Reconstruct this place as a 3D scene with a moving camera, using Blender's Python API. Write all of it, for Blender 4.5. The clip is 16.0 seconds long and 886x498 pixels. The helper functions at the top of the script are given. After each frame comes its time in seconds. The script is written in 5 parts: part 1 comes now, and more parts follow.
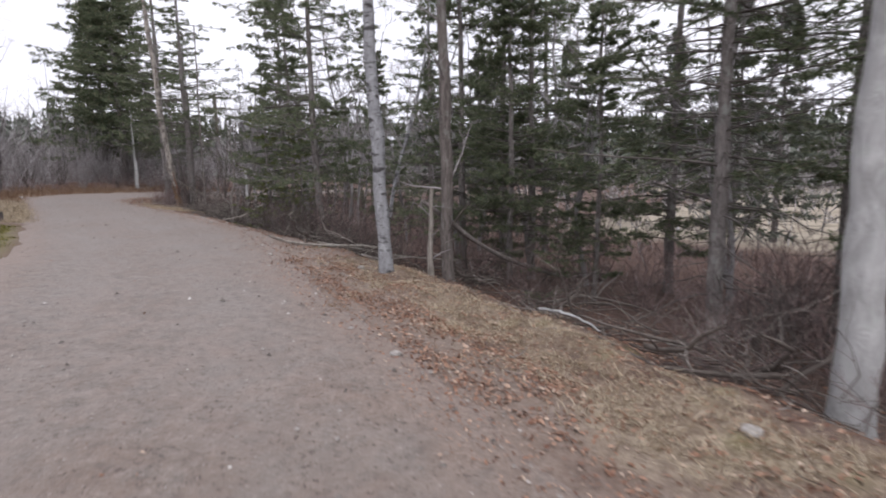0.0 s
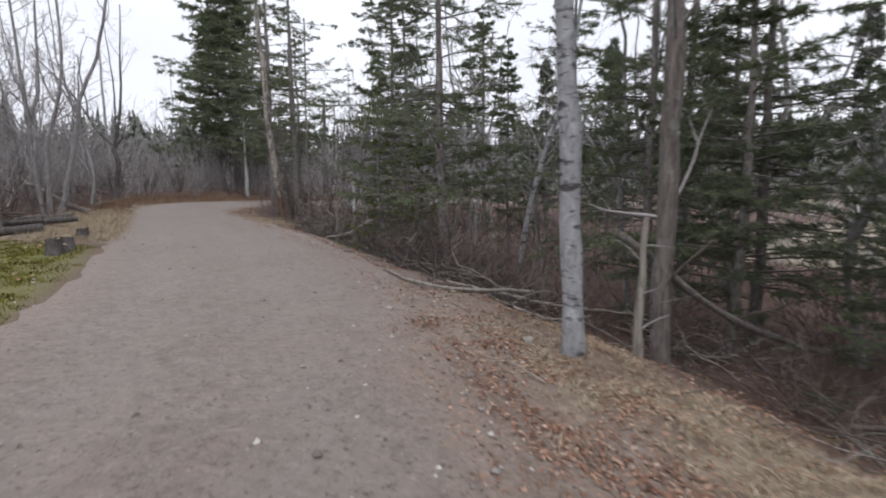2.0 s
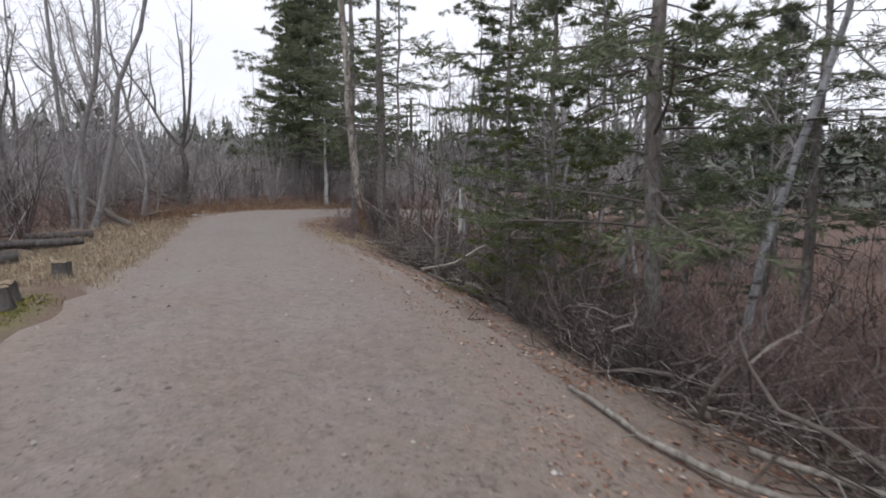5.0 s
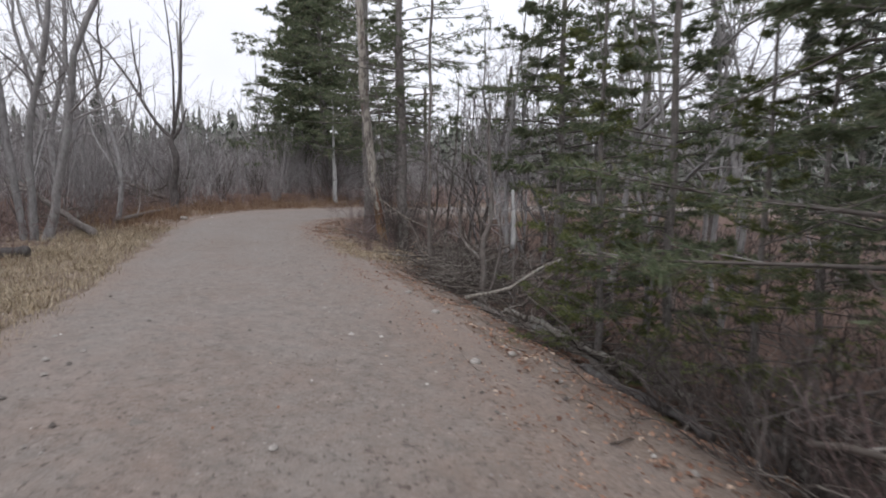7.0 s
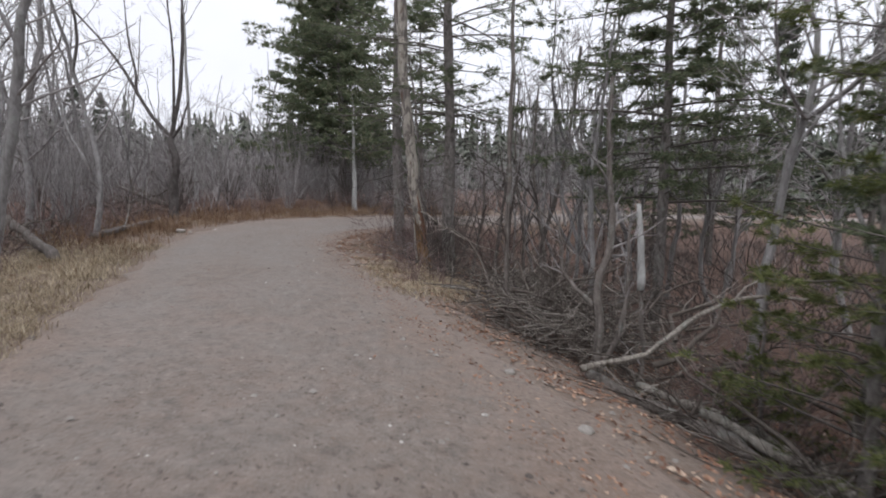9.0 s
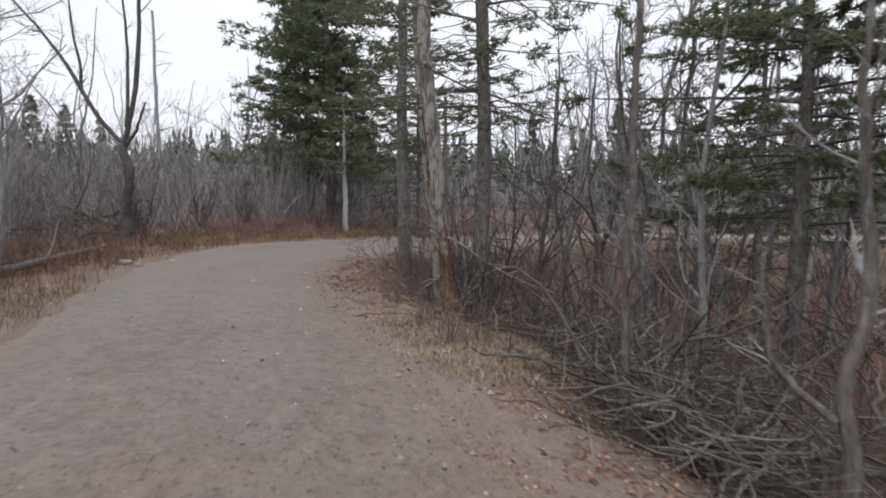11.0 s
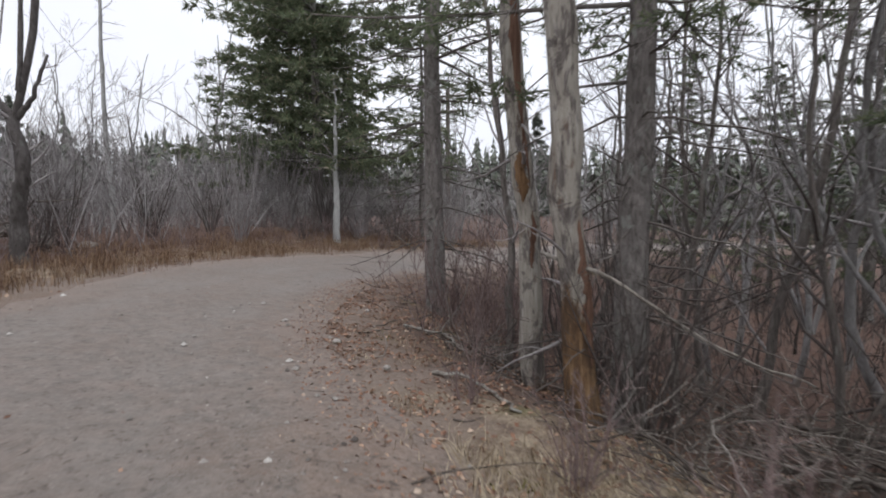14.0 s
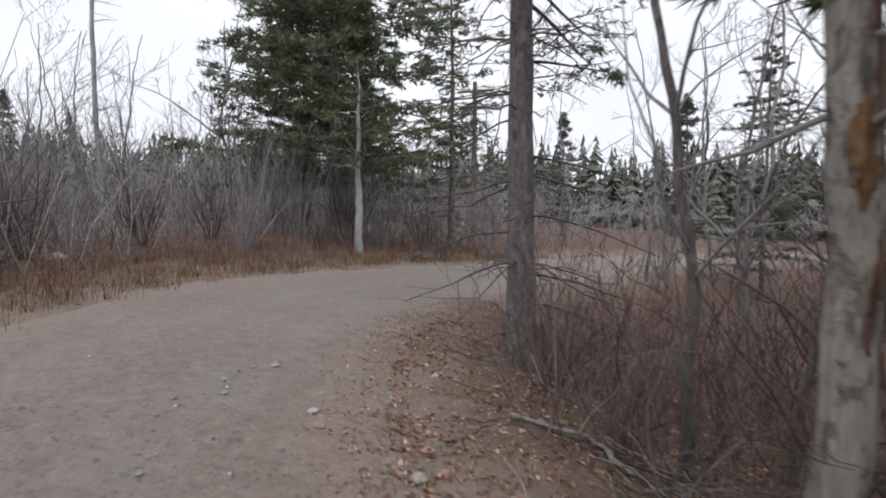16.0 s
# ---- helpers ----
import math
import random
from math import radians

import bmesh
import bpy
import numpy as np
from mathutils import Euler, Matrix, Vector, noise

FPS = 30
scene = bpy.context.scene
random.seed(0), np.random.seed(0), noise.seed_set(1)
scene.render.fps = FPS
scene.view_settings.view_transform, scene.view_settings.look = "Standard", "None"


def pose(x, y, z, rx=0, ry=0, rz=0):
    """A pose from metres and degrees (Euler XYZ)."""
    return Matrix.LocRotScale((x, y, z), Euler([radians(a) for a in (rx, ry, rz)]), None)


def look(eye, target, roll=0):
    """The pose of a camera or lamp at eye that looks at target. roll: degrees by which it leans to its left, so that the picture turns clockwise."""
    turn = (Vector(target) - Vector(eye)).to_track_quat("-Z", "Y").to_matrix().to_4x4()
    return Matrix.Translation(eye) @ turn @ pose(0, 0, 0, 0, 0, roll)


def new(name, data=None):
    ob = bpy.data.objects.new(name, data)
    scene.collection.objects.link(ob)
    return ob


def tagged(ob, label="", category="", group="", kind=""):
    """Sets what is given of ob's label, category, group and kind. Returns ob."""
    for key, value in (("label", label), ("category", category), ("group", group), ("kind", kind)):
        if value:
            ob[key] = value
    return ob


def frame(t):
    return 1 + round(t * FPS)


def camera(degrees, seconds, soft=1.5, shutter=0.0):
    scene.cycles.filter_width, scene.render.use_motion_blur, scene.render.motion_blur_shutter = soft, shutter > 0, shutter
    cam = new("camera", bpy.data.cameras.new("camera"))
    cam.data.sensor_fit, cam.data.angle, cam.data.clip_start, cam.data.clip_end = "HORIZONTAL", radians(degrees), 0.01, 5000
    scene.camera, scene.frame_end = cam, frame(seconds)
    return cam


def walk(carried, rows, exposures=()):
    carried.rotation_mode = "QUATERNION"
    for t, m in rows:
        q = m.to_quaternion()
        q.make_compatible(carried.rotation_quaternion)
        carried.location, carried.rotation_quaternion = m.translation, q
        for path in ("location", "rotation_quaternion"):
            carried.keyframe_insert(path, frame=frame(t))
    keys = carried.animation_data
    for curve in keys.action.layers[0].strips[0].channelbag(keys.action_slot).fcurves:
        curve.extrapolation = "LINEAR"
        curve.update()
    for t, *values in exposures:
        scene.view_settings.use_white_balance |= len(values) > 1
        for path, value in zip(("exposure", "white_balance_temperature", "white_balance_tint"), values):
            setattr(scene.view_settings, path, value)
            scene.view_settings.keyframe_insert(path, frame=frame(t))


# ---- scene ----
cam = camera(81.1, 16.0, soft=1.8, shutter=0.5)
METRES, EYE, TILT, LEAN, TURN = 23.1, 1.5, 0.0, 3.4, 0.0
ROWS = [
    (0.0, 0.0, 0.0, 0.0, 0.34, -8.42, -2.29),
    (0.5, -0.0124, 0.0326, 0.0017, 2.84, -8.45, -2.33),
    (1.0, -0.0263, 0.0669, 0.0018, 5.68, -8.32, -2.44),
    (1.5, -0.0394, 0.0979, 0.0015, 7.5, -8.06, -2.47),
    (2.0, -0.0551, 0.1302, 0.0018, 10.88, -7.98, -2.62),
    (2.5, -0.0704, 0.1594, 0.0022, 13.25, -7.63, -2.66),
    (3.0, -0.0878, 0.192, -0.0001, 17.03, -6.9, -2.79),
    (3.5, -0.1017, 0.2223, -0.0006, 18.4, -7.1, -2.85),
    (4.0, -0.1195, 0.2544, -0.0013, 18.86, -7.23, -2.93),
    (6.5, -0.1965, 0.384, 0.0038, 19.97, -8.62, -3.0),
    (7.0, -0.2164, 0.409, 0.0018, 20.2, -8.53, -2.98),
    (7.5, -0.2375, 0.433, 0.0012, 20.6, -8.55, -3.1),
    (8.0, -0.257, 0.4569, -0.0007, 21.01, -8.23, -3.13),
    (8.5, -0.276, 0.4795, -0.0003, 21.17, -8.22, -3.16),
    (9.0, -0.2949, 0.5034, -0.0001, 21.33, -8.12, -3.2),
    (9.5, -0.3113, 0.5268, -0.001, 21.28, -7.87, -3.17),
    (12.0, -0.4033, 0.6489, -0.0077, 18.58, -5.08, -3.13),
    (12.5, -0.4194, 0.6707, -0.0084, 18.38, -4.98, -3.24),
    (13.0, -0.4348, 0.6972, -0.0111, 17.87, -4.87, -3.14),
    (13.5, -0.4498, 0.7218, -0.0139, 17.88, -4.91, -3.15),
    (14.0, -0.4653, 0.7486, -0.0148, 17.71, -5.09, -3.16),
    (14.5, -0.4808, 0.7713, -0.0163, 17.82, -4.93, -3.37),
    (15.0, -0.4976, 0.795, -0.0166, 18.03, -5.04, -3.38),
    (15.5, -0.515, 0.8163, -0.0163, 18.21, -4.93, -3.42),
    (16.0, -0.5341, 0.838, -0.0166, 18.53, -4.63, -3.56),
]
walk(cam, [(t, pose(0.089, 0, EYE, TILT, LEAN, TURN) @ pose(METRES * x, METRES * y, METRES * z, 90 + pitch, roll, yaw)) for t, x, y, z, yaw, pitch, roll in ROWS],
     [(0.0, 0.15, 6450, 17.5), (1.0, 0.1, 6450, 16), (2.0, 0.0, 6400, 13), (4.0, 0.0, 6400, 13), (7.0, 0.0, 6450, 13.5), (12.0, 0.0, 6450, 12), (16.0, 0.0, 6450, 12)])

# ---- light ----
world = bpy.data.worlds.new("overcast_sky")
scene.world = world
world.use_nodes = True
wt = world.node_tree
wn, wl = wt.nodes, wt.links
wn.clear()
w_out = wn.new("ShaderNodeOutputWorld")
w_bg = wn.new("ShaderNodeBackground")
w_sky = wn.new("ShaderNodeTexSky")
w_sky.sky_type, w_sky.sun_disc = "NISHITA", False
w_sky.sun_elevation, w_sky.sun_rotation = radians(38), radians(200)
w_sky.dust_density, w_sky.air_density = 4.0, 1.0
w_hsv = wn.new("ShaderNodeHueSaturation")
w_hsv.inputs["Saturation"].default_value = 0.25
w_hsv.inputs["Value"].default_value = 0.1
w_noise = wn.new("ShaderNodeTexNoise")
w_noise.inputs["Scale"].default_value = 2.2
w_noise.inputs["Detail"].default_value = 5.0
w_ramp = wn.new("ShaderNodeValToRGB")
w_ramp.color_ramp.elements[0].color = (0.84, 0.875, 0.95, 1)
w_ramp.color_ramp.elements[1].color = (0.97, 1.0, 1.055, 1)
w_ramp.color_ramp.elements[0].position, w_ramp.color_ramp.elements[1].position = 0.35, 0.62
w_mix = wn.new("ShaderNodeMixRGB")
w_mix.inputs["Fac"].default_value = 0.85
wl.new(w_sky.outputs["Color"], w_hsv.inputs["Color"])
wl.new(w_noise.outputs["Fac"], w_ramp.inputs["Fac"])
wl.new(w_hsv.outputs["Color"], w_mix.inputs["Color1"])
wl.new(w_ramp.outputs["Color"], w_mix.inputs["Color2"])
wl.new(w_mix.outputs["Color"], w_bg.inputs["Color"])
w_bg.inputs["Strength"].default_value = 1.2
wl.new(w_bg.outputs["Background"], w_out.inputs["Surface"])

sun = new("sun", bpy.data.lights.new("sun", "SUN"))
sun.data.energy, sun.data.angle, sun.data.color = 1.5, radians(30), (1.0, 0.985, 0.96)
sun.matrix_basis = look((0, 0, 30), (-5, 13, 0))


# ---- materials ----
def material(name, rough=0.9, spec=0.2):
    m = bpy.data.materials.new(name)
    m.use_nodes = True
    b = m.node_tree.nodes["Principled BSDF"]
    b.inputs["Roughness"].default_value = rough
    b.inputs["Specular IOR Level"].default_value = spec
    return m, m.node_tree.nodes, m.node_tree.links, b


def noise_node(n, l, vec, scale, detail=4.0, rough=0.6, dist=0.0):
    t = n.new("ShaderNodeTexNoise")
    t.inputs["Scale"].default_value = scale
    t.inputs["Detail"].default_value = detail
    t.inputs["Roughness"].default_value = rough
    t.inputs["Distortion"].default_value = dist
    l.new(vec, t.inputs["Vector"])
    return t.outputs["Fac"]


def ramp_node(n, l, fac, stops):
    r = n.new("ShaderNodeValToRGB")
    e = r.color_ramp.elements
    while len(e) < len(stops):
        e.new(0.5)
    for k, (p, c) in enumerate(stops):
        e[k].position = p
        e[k].color = (*c, 1) if len(c) == 3 else (c[0], c[0], c[0], 1)
    l.new(fac, r.inputs["Fac"])
    return r.outputs["Color"]


def mix_node(n, l, fac, a, b, mode="MIX"):
    m = n.new("ShaderNodeMixRGB")
    m.blend_type = mode
    for sock, v in (("Fac", fac), ("Color1", a), ("Color2", b)):
        if isinstance(v, (int, float)):
            m.inputs[sock].default_value = v
        elif isinstance(v, tuple):
            m.inputs[sock].default_value = (*v, 1)
        else:
            l.new(v, m.inputs[sock])
    return m.outputs["Color"]


def coords(n, l, scale=(1, 1, 1)):
    c = n.new("ShaderNodeTexCoord")
    mp = n.new("ShaderNodeMapping")
    mp.inputs["Scale"].default_value = scale
    l.new(c.outputs["Object"], mp.inputs["Vector"])
    return mp.outputs["Vector"]


def bump(n, l, b, height, strength, dist):
    bp = n.new("ShaderNodeBump")
    bp.inputs["Strength"].default_value = strength
    bp.inputs["Distance"].default_value = dist
    l.new(height, bp.inputs["Height"])
    l.new(bp.outputs["Normal"], b.inputs["Normal"])


def attr(n, name):
    a = n.new("ShaderNodeAttribute")
    a.attribute_name = name
    return a.outputs["Fac"]


def island(n):
    return n.new("ShaderNodeNewGeometry").outputs["Random Per Island"]


def gravel_colour(n, l, v):
    fine = noise_node(n, l, v, 55, 6, 0.75)
    mid = noise_node(n, l, v, 6, 5, 0.65)
    big = noise_node(n, l, v, 0.7, 4, 0.6)
    vor = n.new("ShaderNodeTexVoronoi")
    vor.inputs["Scale"].default_value = 42
    vor.inputs["Randomness"].default_value = 1
    l.new(v, vor.inputs["Vector"])
    stone = ramp_node(n, l, vor.outputs["Color"], [(0.0, (0.115, 0.098, 0.086)), (0.45, (0.225, 0.197, 0.174)), (0.8, (0.285, 0.256, 0.232)), (1.0, (0.42, 0.395, 0.37))])
    c = mix_node(n, l, 0.55, stone, ramp_node(n, l, fine, [(0.25, (0.09, 0.075, 0.065)), (0.5, (0.225, 0.195, 0.172)), (0.75, (0.34, 0.31, 0.28))]))
    c = mix_node(n, l, ramp_node(n, l, mid, [(0.38, (0.0,)), (0.66, (0.75,))]), c, (0.195, 0.145, 0.115))
    c = mix_node(n, l, ramp_node(n, l, big, [(0.4, (0.0,)), (0.65, (0.45,))]), c, (0.245, 0.232, 0.218))
    blot = noise_node(n, l, v, 7, 8, 0.8)
    c = mix_node(n, l, 1.0, c, ramp_node(n, l, blot, [(0.32, (0.45,)), (0.47, (0.80,)), (0.68, (1.08,))]), "MULTIPLY")
    speck = n.new("ShaderNodeTexVoronoi")
    speck.inputs["Scale"].default_value = 19
    l.new(v, speck.inputs["Vector"])
    c = mix_node(n, l, ramp_node(n, l, speck.outputs["Distance"], [(0.1, (0.7,)), (0.2, (0.0,))]), c, ramp_node(n, l, speck.outputs["Color"], [(0.2, (0.10, 0.075, 0.062)), (0.6, (0.24, 0.215, 0.195)), (0.9, (0.44, 0.42, 0.39))]))
    return c, vor.outputs["Distance"], fine


def dirt_colour(n, l, v, grav):
    """Gravel worn into reddish earth and broken leaves."""
    f = noise_node(n, l, v, 30, 5, 0.75)
    d = ramp_node(n, l, f, [(0.28, (0.090, 0.062, 0.046)), (0.5, (0.235, 0.175, 0.138)), (0.72, (0.40, 0.335, 0.285))])
    return mix_node(n, l, 0.55, grav, d)


def make_gravel():
    m, n, l, b = material("gravel", 0.85, 0.3)
    b.inputs["Sheen Weight"].default_value = 0.2
    b.inputs["Sheen Roughness"].default_value = 0.5
    v = coords(n, l)
    c, d, fine = gravel_colour(n, l, v)
    patch = noise_node(n, l, v, 3.2, 5, 0.7, 0.5)
    rim = n.new("ShaderNodeMath")
    rim.operation = "ADD"
    l.new(attr(n, "rim"), rim.inputs[0])
    l.new(patch, rim.inputs[1])
    c = mix_node(n, l, ramp_node(n, l, rim.outputs[0], [(0.62, (0.0,)), (0.95, (0.9,))]), c, dirt_colour(n, l, v, c))
    worn = mix_node(n, l, 1.0, attr(n, "track"), ramp_node(n, l, noise_node(n, l, v, 1.1, 5, 0.65), [(0.3, (0.1,)), (0.65, (0.75,))]), "MULTIPLY")
    c = mix_node(n, l, worn, c, mix_node(n, l, 0.4, c, (0.235, 0.228, 0.215)))
    rusty = noise_node(n, l, v, 0.9, 6, 0.7, 0.4)
    c = mix_node(n, l, ramp_node(n, l, rusty, [(0.5, (0.0,)), (0.72, (0.55,))]), c, mix_node(n, l, 0.6, c, (0.25, 0.185, 0.155)))
    scraps = noise_node(n, l, v, 13, 6, 0.7, 0.3)
    c = mix_node(n, l, ramp_node(n, l, scraps, [(0.57, (0.0,)), (0.66, (0.75,))]), c, (0.075, 0.056, 0.046))
    fleck = noise_node(n, l, v, 24, 3, 0.5, 0.2)
    c = mix_node(n, l, ramp_node(n, l, fleck, [(0.62, (0.0,)), (0.68, (0.8,))]), c, (0.065, 0.048, 0.040))
    c = mix_node(n, l, 1.0, c, (0.86, 0.81, 0.78), "MULTIPLY")
    l.new(c, b.inputs["Base Color"])
    h = mix_node(n, l, 0.5, d, fine)
    bump(n, l, b, h, 0.5, 0.012)
    return m


def make_ground():
    m, n, l, b = material("forest_ground", 0.97, 0.1)
    b.inputs["Sheen Weight"].default_value = 0.08
    v = coords(n, l)
    fine = noise_node(n, l, v, 38, 6, 0.75)
    mid = noise_node(n, l, v, 5, 6, 0.7)
    big = noise_node(n, l, v, 0.6, 4, 0.6)
    litter = ramp_node(n, l, fine, [(0.25, (0.030, 0.018, 0.014)), (0.47, (0.095, 0.055, 0.042)), (0.62, (0.18, 0.112, 0.086)), (0.8, (0.34, 0.26, 0.21))])
    litter = mix_node(n, l, ramp_node(n, l, mid, [(0.4, (0.0,)), (0.7, (0.6,))]), litter, (0.068, 0.046, 0.037))
    straw = ramp_node(n, l, fine, [(0.25, (0.12, 0.088, 0.060)), (0.5, (0.32, 0.268, 0.192)), (0.75, (0.53, 0.465, 0.36))])
    straw = mix_node(n, l, ramp_node(n, l, mid, [(0.42, (0.0,)), (0.62, (0.8,))]), straw, litter)
    field = ramp_node(n, l, big, [(0.3, (0.17, 0.135, 0.095)), (0.55, (0.36, 0.32, 0.25)), (0.8, (0.16, 0.122, 0.086))])
    moss = ramp_node(n, l, fine, [(0.3, (0.045, 0.050, 0.012)), (0.6, (0.16, 0.165, 0.035)), (0.8, (0.27, 0.24, 0.08))])
    grav, d, gf = gravel_colour(n, l, v)
    c = mix_node(n, l, attr(n, "straw"), litter, straw)
    c = mix_node(n, l, attr(n, "moss"), c, moss)
    c = mix_node(n, l, attr(n, "field"), c, field)
    edge = mix_node(n, l, 1.0, attr(n, "edge"), ramp_node(n, l, noise_node(n, l, v, 4, 5, 0.7), [(0.3, (0.75,)), (0.6, (1.0,))]), "MULTIPLY")
    c = mix_node(n, l, edge, c, dirt_colour(n, l, v, grav))
    l.new(c, b.inputs["Base Color"])
    bump(n, l, b, mix_node(n, l, 0.5, fine, mid), 0.8, 0.025)
    return m


def make_bark(name, dark, light, scale=(14, 14, 2.2), spots=None, lichen=0.0):
    m, n, l, b = material(name, 0.92, 0.15)
    v = coords(n, l, scale)
    f = noise_node(n, l, v, 1.0, 6, 0.7, 0.6)
    v2 = coords(n, l, (3, 3, 1.2))
    g = noise_node(n, l, v2, 1.0, 4, 0.6)
    c = ramp_node(n, l, f, [(0.32, dark), (0.66, light)])
    c = mix_node(n, l, ramp_node(n, l, g, [(0.45, (0.0,)), (0.7, (0.6,))]), c, tuple(0.55 * a for a in light))
    if lichen:
        v3 = coords(n, l, (7, 7, 5))
        c = mix_node(n, l, ramp_node(n, l, noise_node(n, l, v3, 1.0, 5, 0.7), [(0.55, (0.0,)), (0.63, (lichen,))]), c, (0.34, 0.37, 0.34))
    if spots:
        v4 = coords(n, l, (9, 9, 26))
        c = mix_node(n, l, ramp_node(n, l, noise_node(n, l, v4, 1.0, 3, 0.5), [(0.60, (0.0,)), (0.70, (0.8,))]), c, spots)
        v5 = coords(n, l, (3.5, 3.5, 10.0))
        c = mix_node(n, l, ramp_node(n, l, noise_node(n, l, v5, 1.0, 3, 0.5), [(0.57, (0.0,)), (0.66, (0.85,))]), c, spots)
    l.new(c, b.inputs["Base Color"])
    bump(n, l, b, f, 1.0, 0.03)
    return m


def make_snag(name, torn):
    """A dead trunk: grey flaking bark, bare pale wood below it, torn orange wood up to about the height torn."""
    m, n, l, b = material(name, 0.9, 0.15)
    fibre = noise_node(n, l, coords(n, l, (26, 26, 2.0)), 1.0, 6, 0.75, 0.5)
    flake = noise_node(n, l, coords(n, l, (7, 7, 3.2)), 1.0, 6, 0.7, 0.6)
    ragged = noise_node(n, l, coords(n, l, (8, 8, 1.4)), 1.0, 5, 0.7, 0.3)
    pale = ramp_node(n, l, fibre, [(0.25, (0.15, 0.135, 0.115)), (0.5, (0.36, 0.335, 0.295)), (0.75, (0.52, 0.495, 0.45))])
    bark = ramp_node(n, l, fibre, [(0.3, (0.055, 0.046, 0.042)), (0.5, (0.17, 0.152, 0.142)), (0.7, (0.30, 0.285, 0.272))])
    c = mix_node(n, l, ramp_node(n, l, flake, [(0.48, (0.0,)), (0.54, (1.0,))]), pale, bark)
    c = mix_node(n, l, ramp_node(n, l, noise_node(n, l, coords(n, l, (9, 9, 2.6)), 1.0, 5, 0.7), [(0.58, (0.0,)), (0.66, (0.75,))]), c, (0.145, 0.092, 0.066))
    torn_wood = ramp_node(n, l, fibre, [(0.3, (0.050, 0.030, 0.020)), (0.5, (0.185, 0.115, 0.066)), (0.72, (0.40, 0.27, 0.155))])
    torn_wood = mix_node(n, l, ramp_node(n, l, flake, [(0.46, (0.0,)), (0.58, (0.8,))]), torn_wood, (0.085, 0.058, 0.042))
    axis = n.new("ShaderNodeSeparateXYZ")
    l.new(coords(n, l), axis.inputs[0])
    drop = n.new("ShaderNodeMath")
    drop.operation = "MULTIPLY_ADD"
    drop.inputs[1].default_value = -1.0
    drop.inputs[2].default_value = torn - 0.5
    l.new(axis.outputs["Z"], drop.inputs[0])
    level = n.new("ShaderNodeMath")
    level.operation = "ADD"
    l.new(drop.outputs[0], level.inputs[0])
    l.new(ragged, level.inputs[1])
    c = mix_node(n, l, ramp_node(n, l, level.outputs[0], [(0.0, (0.0,)), (0.12, (1.0,))]), c, torn_wood)
    l.new(c, b.inputs["Base Color"])
    bump(n, l, b, mix_node(n, l, 0.5, fibre, flake), 1.0, 0.03)
    return m


def make_varied(name, stops, rough=0.85, spec=0.2, grain=30, through_light=0.0):
    """A surface whose separate pieces differ by chance along the given colours."""
    m, n, l, b = material(name, rough, spec)
    c = ramp_node(n, l, island(n), stops)
    g = noise_node(n, l, coords(n, l), grain, 4, 0.7)
    c = mix_node(n, l, 0.5, c, mix_node(n, l, 1.0, c, ramp_node(n, l, g, [(0.3, (0.35,)), (0.7, (1.5,))]), "MULTIPLY"))
    l.new(c, b.inputs["Base Color"])
    if through_light:
        tr = n.new("ShaderNodeBsdfTranslucent")
        l.new(c, tr.inputs["Color"])
        mx = n.new("ShaderNodeMixShader")
        mx.inputs["Fac"].default_value = through_light
        l.new(b.outputs["BSDF"], mx.inputs[1])
        l.new(tr.outputs["BSDF"], mx.inputs[2])
        l.new(mx.outputs["Shader"], n["Material Output"].inputs["Surface"])
    return m


GRAVEL, GROUND = make_gravel(), make_ground()
BIRCH = make_bark("grey_birch_bark", (0.17, 0.172, 0.18), (0.39, 0.40, 0.415), (9, 9, 5), (0.035, 0.030, 0.028))
PALE = make_bark("smooth_grey_bark", (0.24, 0.24, 0.235), (0.46, 0.465, 0.46), (6, 6, 2.5), None, 0.3)
SPRUCE_BARK = make_bark("spruce_bark", (0.075, 0.066, 0.061), (0.29, 0.268, 0.255), (22, 22, 9), None, 0.45)
GREY_BARK = make_bark("grey_bark", (0.075, 0.064, 0.058), (0.24, 0.215, 0.20), (24, 24, 4), None, 0.35)
DARK_BARK = make_bark("dark_lichened_bark", (0.050, 0.043, 0.040), (0.155, 0.143, 0.14), (20, 20, 5), None, 0.15)
ALDER_BARK = make_bark("pale_grey_alder_bark", (0.15, 0.142, 0.140), (0.36, 0.35, 0.352), (14, 14, 5), None, 0.4)
DEAD_WOOD = make_bark("weathered_dead_wood", (0.105, 0.088, 0.075), (0.42, 0.39, 0.35), (20, 20, 1.8), None, 0.4)
SNAG_PALE, SNAG_TORN = make_snag("flaking_dead_bark", 0.12), make_snag("torn_dead_trunk", 1.0)
RAW_WOOD = make_bark("torn_orange_wood", (0.095, 0.054, 0.032), (0.36, 0.22, 0.12), (30, 30, 2.0))
RED_WOOD = make_bark("red_brown_stripped_wood", (0.085, 0.045, 0.033), (0.27, 0.165, 0.12), (26, 26, 2.0))
TWIG = make_varied("bare_twigs", [(0.0, (0.12, 0.108, 0.106)), (0.5, (0.26, 0.243, 0.243)), (1.0, (0.44, 0.425, 0.425))], 0.9, 0.15, 9)
# twigs of the far woods: distance haze put into the colour, paler than TWIG
HAZY_TWIG = make_varied("hazy_far_twigs", [(0.0, (0.21, 0.198, 0.196)), (0.5, (0.34, 0.325, 0.325)), (1.0, (0.50, 0.485, 0.485))], 0.9, 0.15, 2)
RED_TWIG = make_varied("reddish_twigs", [(0.0, (0.10, 0.070, 0.066)), (0.6, (0.205, 0.152, 0.146)), (1.0, (0.33, 0.272, 0.26))], 0.9, 0.15, 9)
